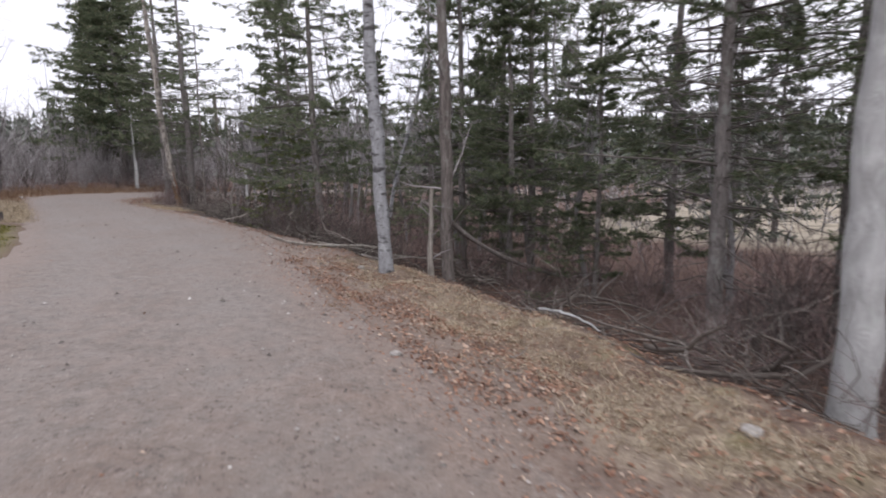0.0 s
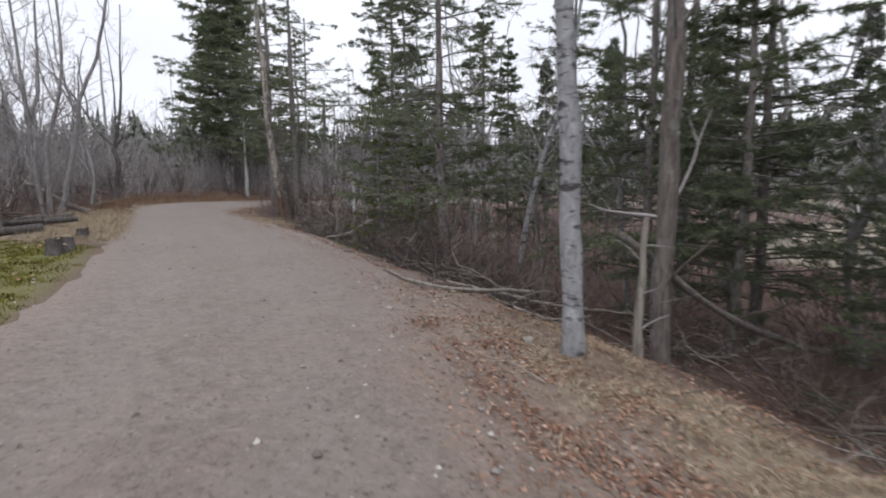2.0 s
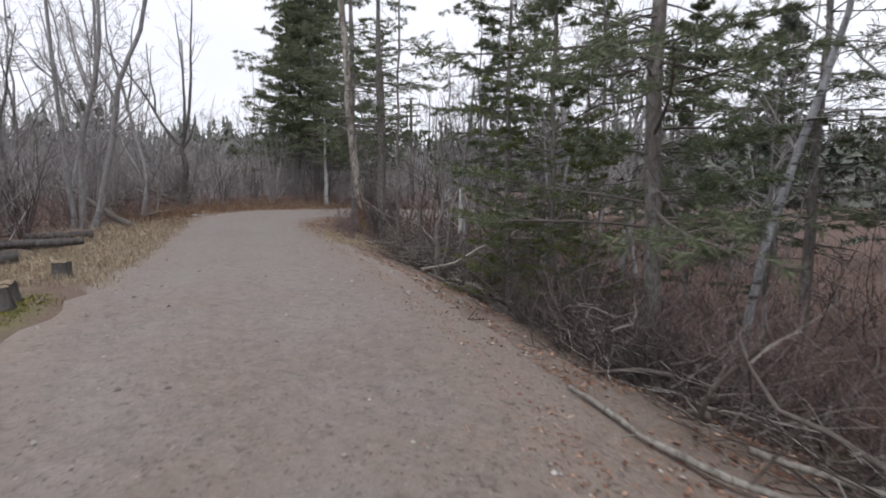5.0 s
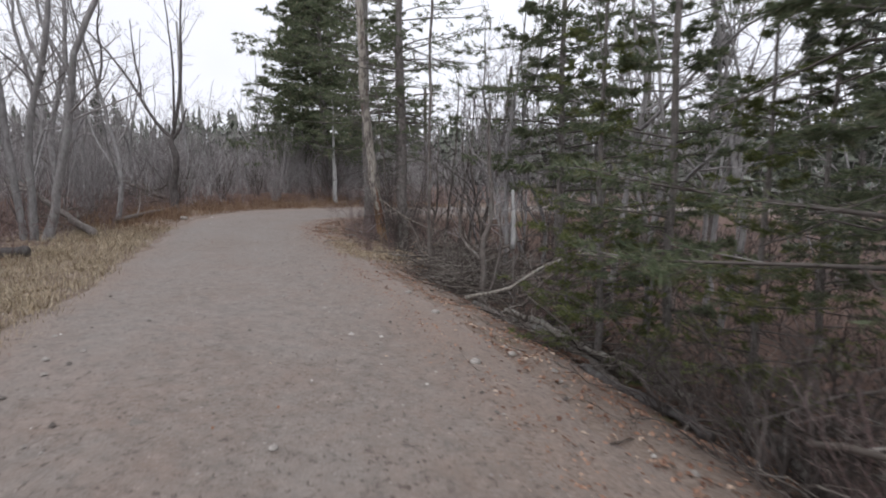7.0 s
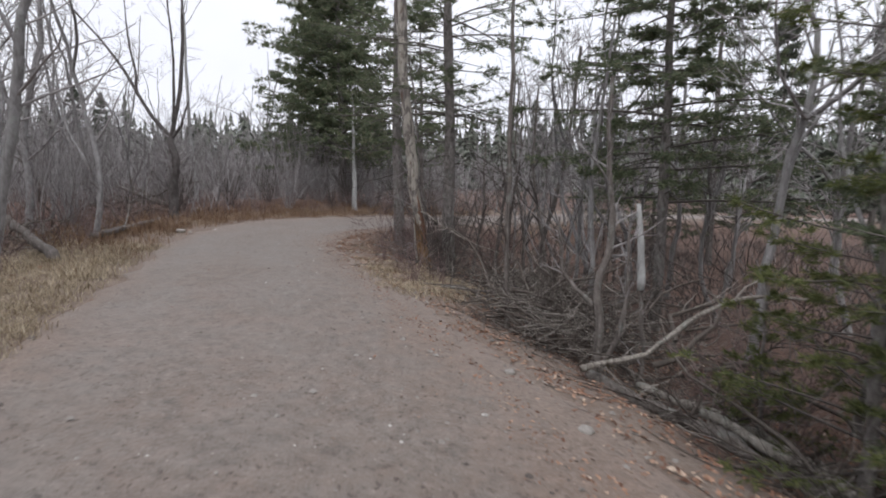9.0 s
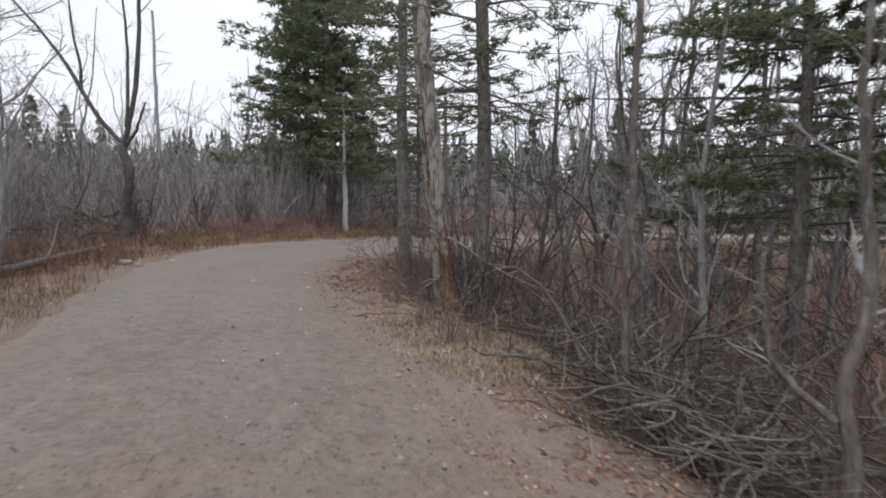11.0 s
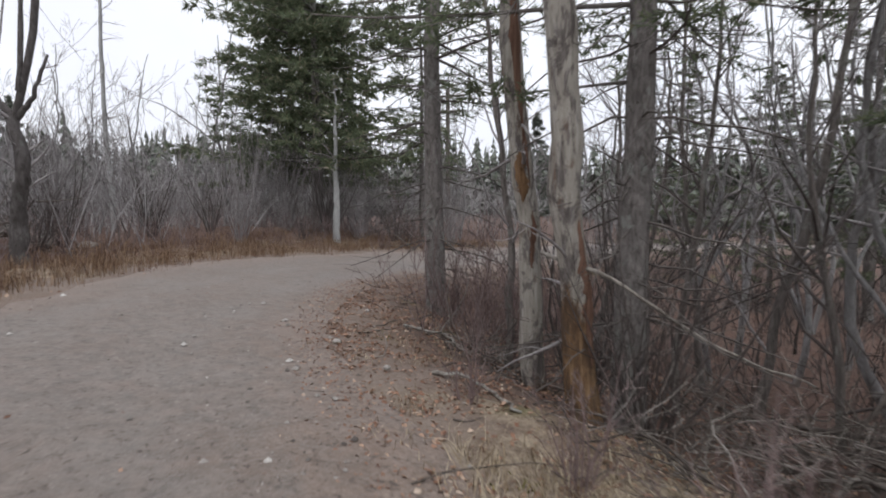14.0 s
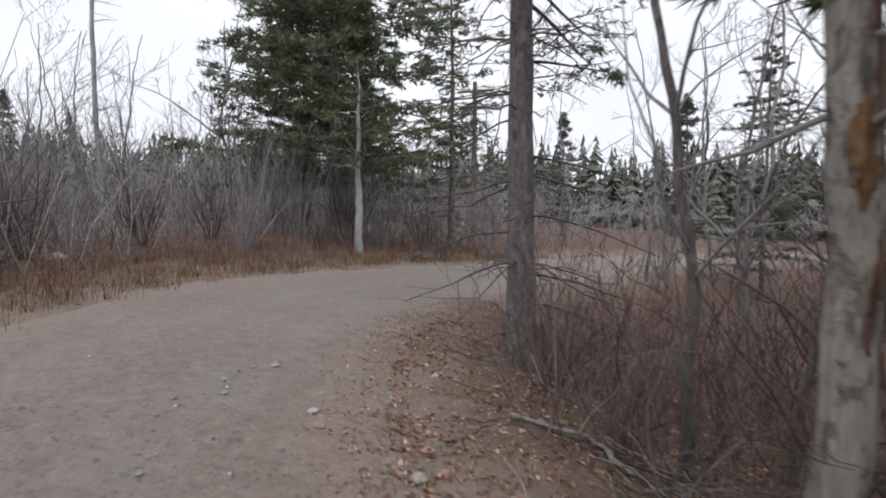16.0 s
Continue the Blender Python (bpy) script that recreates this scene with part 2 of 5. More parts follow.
DARK_TWIG = make_varied("dark_alder_twigs", [(0.0, (0.045, 0.037, 0.034)), (0.6, (0.105, 0.090, 0.084)), (1.0, (0.22, 0.20, 0.19))], 0.9, 0.15, 9)
SPRUCE_TWIG = make_varied("spruce_branch_wood", [(0.0, (0.060, 0.052, 0.047)), (0.6, (0.125, 0.112, 0.104)), (1.0, (0.24, 0.228, 0.215))], 0.9, 0.15, 9)
DEAD_TWIG = make_varied("dead_twigs", [(0.0, (0.050, 0.041, 0.036)), (0.6, (0.125, 0.108, 0.096)), (1.0, (0.34, 0.315, 0.29))], 0.9, 0.15, 12)
NEEDLE = make_varied("spruce_needles", [(0.0, (0.080, 0.104, 0.060)), (0.6, (0.150, 0.182, 0.105)), (0.9, (0.22, 0.24, 0.15)), (1.0, (0.28, 0.25, 0.19))], 0.6, 0.4, 4, 0.5)
YOUNG_NEEDLE = make_varied("young_fir_needles", [(0.0, (0.075, 0.095, 0.035)), (0.6, (0.15, 0.175, 0.065)), (0.9, (0.215, 0.225, 0.09)), (1.0, (0.25, 0.215, 0.14))], 0.65, 0.35, 4, 0.45)
# aerial haze is mixed into this needle colour: a greyer green than NEEDLE
HAZY_NEEDLE = make_varied("hazy_far_needles", [(0.0, (0.105, 0.120, 0.100)), (1.0, (0.175, 0.190, 0.155))], 0.85, 0.2, 1)
STRAW = make_varied("dry_grass", [(0.0, (0.16, 0.116, 0.074)), (0.5, (0.35, 0.283, 0.195)), (1.0, (0.58, 0.51, 0.39))], 0.85, 0.2, 8, 0.2)
RUST_GRASS = make_varied("rusty_grass", [(0.0, (0.095, 0.056, 0.037)), (0.5, (0.20, 0.126, 0.082)), (1.0, (0.33, 0.235, 0.155))], 0.85, 0.2, 8, 0.2)
MOSS = make_varied("moss", [(0.0, (0.045, 0.048, 0.010)), (0.6, (0.14, 0.138, 0.022)), (1.0, (0.26, 0.225, 0.06))], 0.9, 0.15, 20)
LEAF = make_varied("fallen_leaves", [(0.0, (0.10, 0.052, 0.037)), (0.5, (0.26, 0.142, 0.096)), (0.87, (0.40, 0.26, 0.185)), (1.0, (0.55, 0.45, 0.36))], 0.8, 0.25, 40, 0.1)
PEBBLE = make_varied("pebbles", [(0.0, (0.085, 0.072, 0.065)), (0.5, (0.21, 0.19, 0.172)), (0.85, (0.30, 0.28, 0.26)), (1.0, (0.52, 0.50, 0.47))], 0.85, 0.25, 60)
STONE = make_bark("pale_stone", (0.24, 0.22, 0.20), (0.46, 0.44, 0.41), (12, 12, 12))
CUT_WOOD = make_bark("cut_stump_top", (0.16, 0.12, 0.085), (0.38, 0.30, 0.21), (20, 20, 20))
POLE_WOOD = make_bark("pole_wood", (0.10, 0.085, 0.075), (0.22, 0.195, 0.175), (20, 20, 2))


# ---- mesh helpers ----
rng = np.random.default_rng(7)


def mesh_from(name, verts, faces, mats, index=None):
    """A mesh from arrays; faces: a list of (m, k) index arrays; index: a material index for each array."""
    me = bpy.data.meshes.new(name)
    verts = np.asarray(verts, float)
    faces = [f for f in faces if len(f)]
    loops = np.concatenate([f.ravel() for f in faces]).astype(np.int32)
    sizes = np.concatenate([np.full(len(f), f.shape[1]) for f in faces]).astype(np.int32)
    starts = np.concatenate([[0], np.cumsum(sizes)[:-1]]).astype(np.int32)
    me.vertices.add(len(verts))
    me.vertices.foreach_set("co", verts.astype(np.float32).ravel())
    me.loops.add(len(loops))
    me.loops.foreach_set("vertex_index", loops)
    me.polygons.add(len(sizes))
    me.polygons.foreach_set("loop_start", starts)
    for m in mats:
        me.materials.append(m)
    if index is not None:
        me.polygons.foreach_set("material_index", np.concatenate([np.full(len(f), i) for f, i in zip(faces, index)]).astype(np.int32))
    me.update(calc_edges=True)
    me.validate()
    return me


def smooth(me):
    me.polygons.foreach_set("use_smooth", np.ones(len(me.polygons), bool))
    return me


def tubes(P, R, k):
    """Tapered tubes: P (m, n, 3) axis points, R (m, n) radii, k sides. Returns vertices and quads."""
    m, n, _ = P.shape
    T = np.gradient(P, axis=1)
    T /= np.linalg.norm(T, axis=2, keepdims=True) + 1e-9
    mean = T.mean(axis=1)
    ref = np.where(np.abs(mean[:, 2:3]) > 0.8, np.array([[1.0, 0.13, 0]]), np.array([[0.1, 0, 1.0]]))[:, None, :]
    U = np.cross(T, ref)
    U /= np.linalg.norm(U, axis=2, keepdims=True) + 1e-9
    V = np.cross(T, U)
    a = np.linspace(0, 2 * np.pi, k, endpoint=False)
    ring = U[:, :, None, :] * np.cos(a)[:, None] + V[:, :, None, :] * np.sin(a)[:, None]
    verts = (P[:, :, None, :] + ring * R[:, :, None, None]).reshape(-1, 3)
    i = np.arange(m * n * k).reshape(m, n, k)
    a0, a1 = i[:, :-1], i[:, 1:]
    quads = np.stack([a0, np.roll(a0, -1, 2), np.roll(a1, -1, 2), a1], -1).reshape(-1, 4)
    return verts, quads


def join(batches):
    """Tube batches (P, R, k) as one set of vertices and face arrays."""
    verts, faces, base = [], [], 0
    for P, R, k in batches:
        v, f = tubes(P, R, k)
        verts.append(v)
        faces.append(f + base)
        base += len(v)
    return np.concatenate(verts), faces


def unit(a):
    return a / (np.linalg.norm(a, axis=-1, keepdims=True) + 1e-9)


def resample(P, R, u):
    """Points, radii and tangents of the tubes (P, R) at u (m, c)."""
    m, n, _ = P.shape
    x = np.clip(u, 0, 0.9999) * (n - 1)
    i = x.astype(int)
    f = (x - i)[..., None]
    r = np.arange(m)[:, None]
    q = P[r, i] * (1 - f) + P[r, i + 1] * f
    rad = R[r, i] * (1 - f[..., 0]) + R[r, i + 1] * f[..., 0]
    return q, rad, unit(P[r, i + 1] - P[r, i])


def sprout(P, R, count, length, spread, up=0.2, thin=0.55, pts=5, crook=0.12, low=0.25, high=1.0, tip=0.25, flat=False, taper_len=0.4):
    """Child branches on every tube of (P, R): count on each, length as a share of the parent's."""
    m, n, _ = P.shape
    plen = np.linalg.norm(np.diff(P, axis=1), axis=2).sum(1)
    u = rng.uniform(low, high, (m, count))
    q, rad, t = resample(P, R, u)
    side = unit(np.cross(t, rng.normal(size=(m, count, 3))))
    if flat:
        side = unit(np.cross(t, np.array([0, 0, 1.0])) * rng.choice([-1, 1], (m, count, 1)) + 0.25 * side)
    ang = np.radians(rng.normal(spread, spread * 0.25, (m, count, 1)))
    d = unit(t * np.cos(ang) + side * np.sin(ang))
    L = (plen[:, None] * length * rng.uniform(0.55, 1.25, (m, count)) * (1 - taper_len * (u - low) / max(high - low, 1e-6)))[..., None]
    pos, path = q.copy(), [q]
    for s in range(pts - 1):
        d = unit(d + crook * rng.normal(size=d.shape) + np.array([0, 0, up / (pts - 1)]))
        pos = pos + d * L / (pts - 1)
        path.append(pos)
    C = np.stack(path, 2).reshape(m * count, pts, 3)
    r0 = np.minimum(rad * thin * rng.uniform(0.7, 1.2, rad.shape), rad * 0.95).reshape(-1, 1)
    return C, r0 * np.linspace(1, tip, pts)[None]


def stem(points, r0, r1, n=24, wob=0.03, flare=1.35, lump=0.06):
    """One trunk along given points, with root flare and lumps."""
    pts = np.array(points, float)
    s = np.concatenate([[0], np.cumsum(np.linalg.norm(np.diff(pts, axis=0), axis=1))])
    u = np.linspace(0, s[-1], n)
    P = np.stack([np.interp(u, s, pts[:, k]) for k in range(3)], 1)
    for _ in range(2):
        P[1:-1] = 0.25 * P[:-2] + 0.5 * P[1:-1] + 0.25 * P[2:]
    w = np.cumsum(rng.normal(0, wob, (n, 2)), 0)
    w = (w - np.linspace(0, 1, n)[:, None] * w[-1]) * 0.6
    P[:, :2] += w
    R = np.linspace(r0, r1, n) * (1 + lump * rng.normal(size=n))
    R *= 1 + (flare - 1) * np.exp(-(u / 0.28) ** 1.5)
    return P[None], R[None]


def part(name, me, parent, label=""):
    ob = new(name, me)
    ob.parent = parent
    if label:
        ob["label"] = label
    return ob


def thing(name, x, y, z, label, category, group="", kind=""):
    e = new(name)
    e.empty_display_size = 0.3
    e.matrix_basis = pose(x, y, z)
    return tagged(e, label, category, group, kind)


# ---- the ground and the trail ----
CENTRE = [(8.6, -24), (5.5, -14), (2.6, -6), (0.1, -0.6), (-1.9, 3.1), (-4.1, 7.0), (-6.6, 10.6), (-9.3, 13.9), (-11.7, 16.6), (-13.9, 19.2), (-15.4, 21.6), (-16.2, 24.2), (-16.2, 26.8), (-15.65, 29.4), (-14.6, 32.2), (-13.2, 35.4), (-11.2, 40), (-8, 46), (-2, 54), (12, 68)]


def refine(pts, step=0.35):
    p = np.array(pts, float)
    p = np.vstack([2 * p[0] - p[1], p, 2 * p[-1] - p[-2]])
    out = []
    for i in range(1, len(p) - 2):
        k = max(2, int(np.linalg.norm(p[i + 1] - p[i]) / step))
        t = np.linspace(0, 1, k, endpoint=False)[:, None]
        a, b, c, d = p[i - 1], p[i], p[i + 1], p[i + 2]
        out.append(0.5 * (2 * b + (c - a) * t + (2 * a - 5 * b + 4 * c - d) * t ** 2 + (3 * b - a - 3 * c + d) * t ** 3))
    return np.vstack(out + [p[-2][None]])


LINE = refine(CENTRE)
LINE_COARSE = LINE[::3]


def side_of(x, y):
    """Signed distance from the trail's centre line (right is positive)."""
    q = np.stack([np.ravel(x), np.ravel(y)], 1).astype(float)
    best, sign = np.full(len(q), 1e9), np.zeros(len(q))
    for a, b in zip(LINE_COARSE[:-1], LINE_COARSE[1:]):
        ab = b - a
        t = np.clip(((q - a) @ ab) / (ab @ ab), 0, 1)
        d = q - a - t[:, None] * ab
        dist = np.hypot(d[:, 0], d[:, 1])
        near = dist < best
        best[near] = dist[near]
        sign[near] = np.sign(ab[1] * d[near, 0] - ab[0] * d[near, 1])
    return (best * np.where(sign == 0, 1, sign)).reshape(np.shape(x))


def half_width(y):
    return np.interp(y, [12, 19, 24, 30], [1.95, 1.8, 1.75, 1.7])


def widen(y, right):
    """How far the gravel reaches past its usual half width, on either side."""
    r = np.interp(y, [6, 8, 10, 17, 19, 20.5, 22.5, 25.5], [0, 0.3, 0.7, 0.75, 0.55, 0.2, 0.1, -0.25])
    l = np.interp(y, [4, 9.5, 12.6, 15, 17.5, 20.5, 22.3, 23.5, 25.5, 27, 29, 31], [-0.1, -0.3, -0.2, -0.5, -0.65, -0.3, -0.1, 0.15, 0.75, 0.7, 0.15, 0.0])
    return np.where(right, r, l)


def waves(x, y, scale, seed=0):
    """Cheap smooth noise, about -1 to 1."""
    r = np.random.default_rng(seed)
    out = np.zeros(np.shape(x))
    for k in range(7):
        a, f, ph = r.uniform(0, 2 * np.pi), r.uniform(0.6, 2.2) / scale, r.uniform(0, 6.28)
        out = out + np.sin((np.cos(a) * x + np.sin(a) * y) * f * 2 * np.pi + ph)
    return out / 4.0


def verge(y):
    """How far the right verge reaches past the gravel before it drops."""
    return np.interp(y, [2, 6, 9, 12, 15, 18, 20, 22.5, 25, 30], [1.9, 1.7, 1.4, 0.9, 0.75, 0.8, 1.5, 1.2, 0.7, 1.0])


def smoothstep(a, b, x):
    t = np.clip((x - a) / (b - a), 0, 1)
    return t * t * (3 - 2 * t)


def height(x, y):
    x, y = np.asarray(x, float), np.asarray(y, float)
    s = side_of(x, y)
    z = -0.025 * np.clip(y - 12, 0, 18) - 0.0593 * np.clip(x, -26, 9)
    out_r = s - half_width(y) - verge(y)
    z = z - 0.06 * smoothstep(0, 1.2, s - half_width(y)) - 0.62 * smoothstep(-0.15, 2.2, out_r) - 0.25 * smoothstep(3, 14, out_r)
    out_l = -s - half_width(y)
    z = z - 0.22 * smoothstep(0.6, 3.5, out_l) * (1 - smoothstep(19, 24, y) * (x < 0))
    z = z + 0.45 * np.exp(-(((x + 21.5) / 3.5) ** 2 + ((y - 32.0) / 3.5) ** 2))
    rough = smoothstep(0.1, 1.6, np.abs(s) - half_width(y))
    z = z + rough * (0.05 * waves(x, y, 2.3, 1) + 0.03 * waves(x, y, 0.8, 2)) + 0.012 * waves(x, y, 3.5, 3)
    return z


def gz(x, y):
    return float(height(np.array([x]), np.array([y]))[0])


def spread_axis(lo, hi, step, far):
    core = np.arange(lo, hi, step)
    grow, v, d = [], 0.0, step
    while v < far:
        d *= 1.16
        v += d
        grow.append(v)
    g = np.array(grow)
    return np.concatenate([lo - g[::-1], core, hi + g])


def build_ground():
    xs, ys = spread_axis(-23, 6, 0.19, 2500), spread_axis(-1, 33, 0.19, 2500)
    X, Y = np.meshgrid(xs, ys)
    Z = height(X, Y)
    s = side_of(X, Y)
    e = np.abs(s) - half_width(Y) - widen(Y, s > 0)
    Z = Z - 0.05 * (1 - smoothstep(-0.5, 0.1, e))
    i = np.arange(X.size).reshape(X.shape)
    quads = np.stack([i[:-1, :-1], i[:-1, 1:], i[1:, 1:], i[1:, :-1]], -1).reshape(-1, 4)
    me = smooth(mesh_from("ground", np.stack([X, Y, Z], -1).reshape(-1, 3), [quads], [GROUND]))
    nz, nz2 = waves(X, Y, 1.7, 5), waves(X, Y, 0.7, 6)
    right = s > 0
    over = s - half_width(Y)
    straw = np.where(right, smoothstep(0.1, 0.5, over) * (1 - smoothstep(0.2, 0.9, over - verge(Y) + 0.3 * nz)), smoothstep(0.1, 0.5, e) * (1 - smoothstep(1.8, 3.2, -s - half_width(Y) + 0.5 * nz)))
    straw = straw * np.clip(0.5 + 0.5 * nz + 0.25 * nz2, 0, 0.9)
    straw = np.where(right & (Y > 9) & (Y < 18.5), straw * 0.15, straw)
    straw = np.where(right & (Y > 21), straw * 0.3, straw)
    moss = (s < 0) * smoothstep(-0.05, 0.2, e) * (1 - smoothstep(1.6, 2.4, -s - half_width(Y))) * smoothstep(4, 6, Y) * (1 - smoothstep(10.2, 11.5, Y)) * np.clip(0.9 + 0.6 * nz2, 0, 1)
    moss = np.maximum(moss, right * smoothstep(0.9, 1.2, nz2 + 0.4 * nz) * smoothstep(0.5, 1.0, over) * (1 - smoothstep(3, 4, over)) * 0.6)
    field = np.maximum(right * smoothstep(17, 22, over) * (1 - smoothstep(42, 55, over)), 0.0)
    stony = np.where(right, 0.6 * smoothstep(7.5, 10, Y) * (1 - smoothstep(17, 19, Y)), 0)
    edge = np.where((s < 0) & (Y > 3) & (Y < 11.5), 0.35, 1) * (1 - smoothstep(0.1 + 0.3 * stony, 1.25 + 0.7 * stony, e + 0.4 * nz + 0.2 * nz2)) * 0.95
    for name, val in (("straw", straw), ("moss", moss), ("field", field), ("edge", edge)):
        me.attributes.new(name, "FLOAT", "POINT").data.foreach_set("value", np.clip(val, 0, 1).astype(np.float32).ravel())
    return tagged(new("ground", me), "brown leaf-littered forest floor with mossy, grassy verges", "ground", kind="structure")


def build_trail():
    T = unit(np.gradient(LINE, axis=0))
    N = np.stack([T[:, 1], -T[:, 0]], 1)
    k = 33
    u = np.linspace(-1, 1, k)
    rows = LINE
    wob = waves(rows[:, 0], rows[:, 1], 1.9, 11)[:, None] * 0.16 + waves(rows[:, 0], rows[:, 1], 0.8, 12)[:, None] * 0.10 + waves(rows[:, 0], rows[:, 1], 0.37, 16)[:, None] * 0.06
    wob2 = waves(rows[:, 0], rows[:, 1], 2.1, 13)[:, None] * 0.16 + waves(rows[:, 0], rows[:, 1], 0.7, 14)[:, None] * 0.10 + waves(rows[:, 0], rows[:, 1], 0.35, 17)[:, None] * 0.06
    hw = half_width(rows[:, 1])[:, None] + 0.05
    S = u[None] * hw + np.where(u > 0, wob, wob2)[:, :] * np.abs(u[None]) ** 3
    S = S + widen(rows[:, 1], True)[:, None] * np.clip(u[None], 0, 1) ** 2 - widen(rows[:, 1], False)[:, None] * np.clip(-u[None], 0, 1) ** 2
    X = rows[:, 0:1] + N[:, 0:1] * S
    Y = rows[:, 1:2] + N[:, 1:2] * S
    Z = height(X, Y) + 0.035 * (1 - u[None] ** 4) - 0.03 * (np.abs(u[None]) > 0.99) - 0.018 * np.exp(-((np.abs(S) - 0.75) / 0.3) ** 2)
    i = np.arange(X.size).reshape(X.shape)
    quads = np.stack([i[:-1, :-1], i[:-1, 1:], i[1:, 1:], i[1:, :-1]], -1).reshape(-1, 4)
    me = smooth(mesh_from("gravel_trail", np.stack([X, Y, Z], -1).reshape(-1, 3), [quads], [GRAVEL]))
    edge = np.broadcast_to(0.5 * smoothstep(0.4, 1.0, np.abs(u))[None], X.shape)
    me.attributes.new("rim", "FLOAT", "POINT").data.foreach_set("value", edge.astype(np.float32).ravel())
    track = np.exp(-((np.abs(S) - 0.7) / 0.4) ** 2)
    me.attributes.new("track", "FLOAT", "POINT").data.foreach_set("value", track.astype(np.float32).ravel())
    return tagged(new("road", me), "packed grey-brown gravel trail with worn edges", "gravel path", kind="structure")


build_ground()
build_trail()


# ---- trees and brush: builders ----
def blades(P, R, count, length, width, spread=55, low=0.1, high=1.0, hang=0.0):
    """Needle blades on every tube: one long triangle each."""
    m = len(P)
    u = rng.uniform(low, high, (m, count))
    q, _, t = resample(P, R, u)
    side = unit(np.cross(t, rng.normal(size=(m, count, 3))))
    ang = np.radians(rng.uniform(spread * 0.4, spread * 1.3, (m, count, 1)))
    d = unit(t * np.cos(ang) + side * np.sin(ang) + np.array([0, 0, -hang]))
    w = unit(np.cross(d, rng.normal(size=d.shape))) * width * rng.uniform(0.7, 1.3, (m, count, 1))
    tip = q + d * length * rng.uniform(0.6, 1.3, (m, count, 1))
    v = np.stack([q - w * 0.5, q + w * 0.5, tip], 2).reshape(-1, 3)
    return v, np.arange(len(v)).reshape(-1, 3)


def spruce_meshes(h, base, rmax, r0, n=90, twigs=8, subs=3, needles=9, blade=(0.10, 0.022), droop=0.35, dead=25, lean=(0, 0), material=None, power=0.8, fill=1.0, twig_wood=True, split=True):
    """Meshes of a spruce: its trunk, its green boughs and its dead branches."""
    P, R = stem([(0, 0, -0.4), (lean[0] * 0.4, lean[1] * 0.4, h * 0.4), (lean[0], lean[1], h)], r0, 0.015, 26, 0.02)
    tv, tf = tubes(P, R, 12)
    trunk = smooth(mesh_from("trunk", tv, [tf], [SPRUCE_BARK]))
    z = base + (h * 0.985 - base) * (np.sort(rng.uniform(0, 1, n)) ** 0.9)
    az = np.arange(n) * 2.39996 + rng.normal(0, 0.4, n)
    L = rmax * np.clip(((h - z) / (h - base)), 0.03, 1) ** power * rng.uniform(0.35, 1.15, n)
    s = np.linspace(0, 1, 6)[None]
    u = np.clip((z + 0.4) / (h + 0.4), 0, 0.999)
    q, _, _ = resample(P, R, u[None])
    q = q[0]
    r = s * L[:, None]
    bend = az[:, None] + s * rng.normal(0, 0.25, (n, 1))
    zz = q[:, 2:3] + r * rng.uniform(0.0, 0.3, (n, 1)) - droop * r ** 1.6 * rng.uniform(0.5, 1.2, (n, 1)) * 0.6 + 0.1 * s ** 3 * L[:, None]
    B = np.stack([q[:, 0:1] + r * np.cos(bend), q[:, 1:2] + r * np.sin(bend), zz], 2)
    BR = (0.005 + 0.0075 * L[:, None]) * np.linspace(1, 0.25, 6)[None]
    tw = sprout(B, BR, twigs, 0.34, 55, -0.1, 0.5, 3, 0.1, 0.22, 1.0, 0.4, True, 0.55)
    sb = sprout(*tw, subs, 0.5, 45, -0.1, 0.5, 3, 0.1, 0.15, 0.95, 0.4, True, 0.3)
    green = [blades(*tw, int(needles * 1.4 * fill), *blade), blades(*sb, max(1, int(needles * fill)), *blade), blades(B, BR, int(needles * 2 * fill), *blade, low=0.35)]
    needle = material or NEEDLE

    def bough(first, last):
        """Limbs first to last with their twigs and needles as one mesh."""
        batches = [(B[first:last], BR[first:last], 3)]
        if twig_wood:
            batches.append((tw[0][first * twigs:last * twigs, ::2], np.maximum(tw[1][first * twigs:last * twigs, ::2], 0.002), 3))
        v, f = join(batches)
        vs, fs, index, base_v = [v], list(f), [0] * len(f), len(v)
        for gv, gf in green:
            each = len(gv) // n
            own = gv[first * each:last * each]
            vs.append(own)
            fs.append(np.arange(len(own)).reshape(-1, 3) + base_v)
            index.append(1)
            base_v += len(own)
        return mesh_from("bough", np.concatenate(vs), fs, [SPRUCE_TWIG, needle], index)

    boughs = [bough(i, i + 1) for i in range(n)] if split else [bough(0, n)]
    dry = []
    if dead:
        zd = rng.uniform(0.6, base + 0.3 * (h - base), dead)
        azd = rng.uniform(0, 6.28, dead)
        Ld = rng.uniform(0.3, 0.75, dead) * min(rmax, 1.9)
        q, _, _ = resample(P, R, ((zd + 0.4) / (h + 0.4))[None])
        q = q[0]
        r = s * Ld[:, None]
        D = np.stack([q[:, 0:1] + r * np.cos(azd)[:, None], q[:, 1:2] + r * np.sin(azd)[:, None], q[:, 2:3] - 0.25 * r ** 1.4 + 0.03 * rng.normal(size=r.shape)], 2)
        DR = (0.004 + 0.007 * Ld[:, None]) * np.linspace(1, 0.3, 6)[None]
        dt = sprout(D, DR, 5, 0.4, 50, -0.15, 0.5, 3, 0.15, 0.25, 1.0, 0.4)
        for i in range(dead):
            v, f = join([(D[i:i + 1], DR[i:i + 1], 4), (dt[0][5 * i:5 * i + 5], np.maximum(dt[1][5 * i:5 * i + 5], 0.0018), 3)])
            dry.append(mesh_from("dead_branch", v, f, [SPRUCE_TWIG]))
    return trunk, boughs, dry


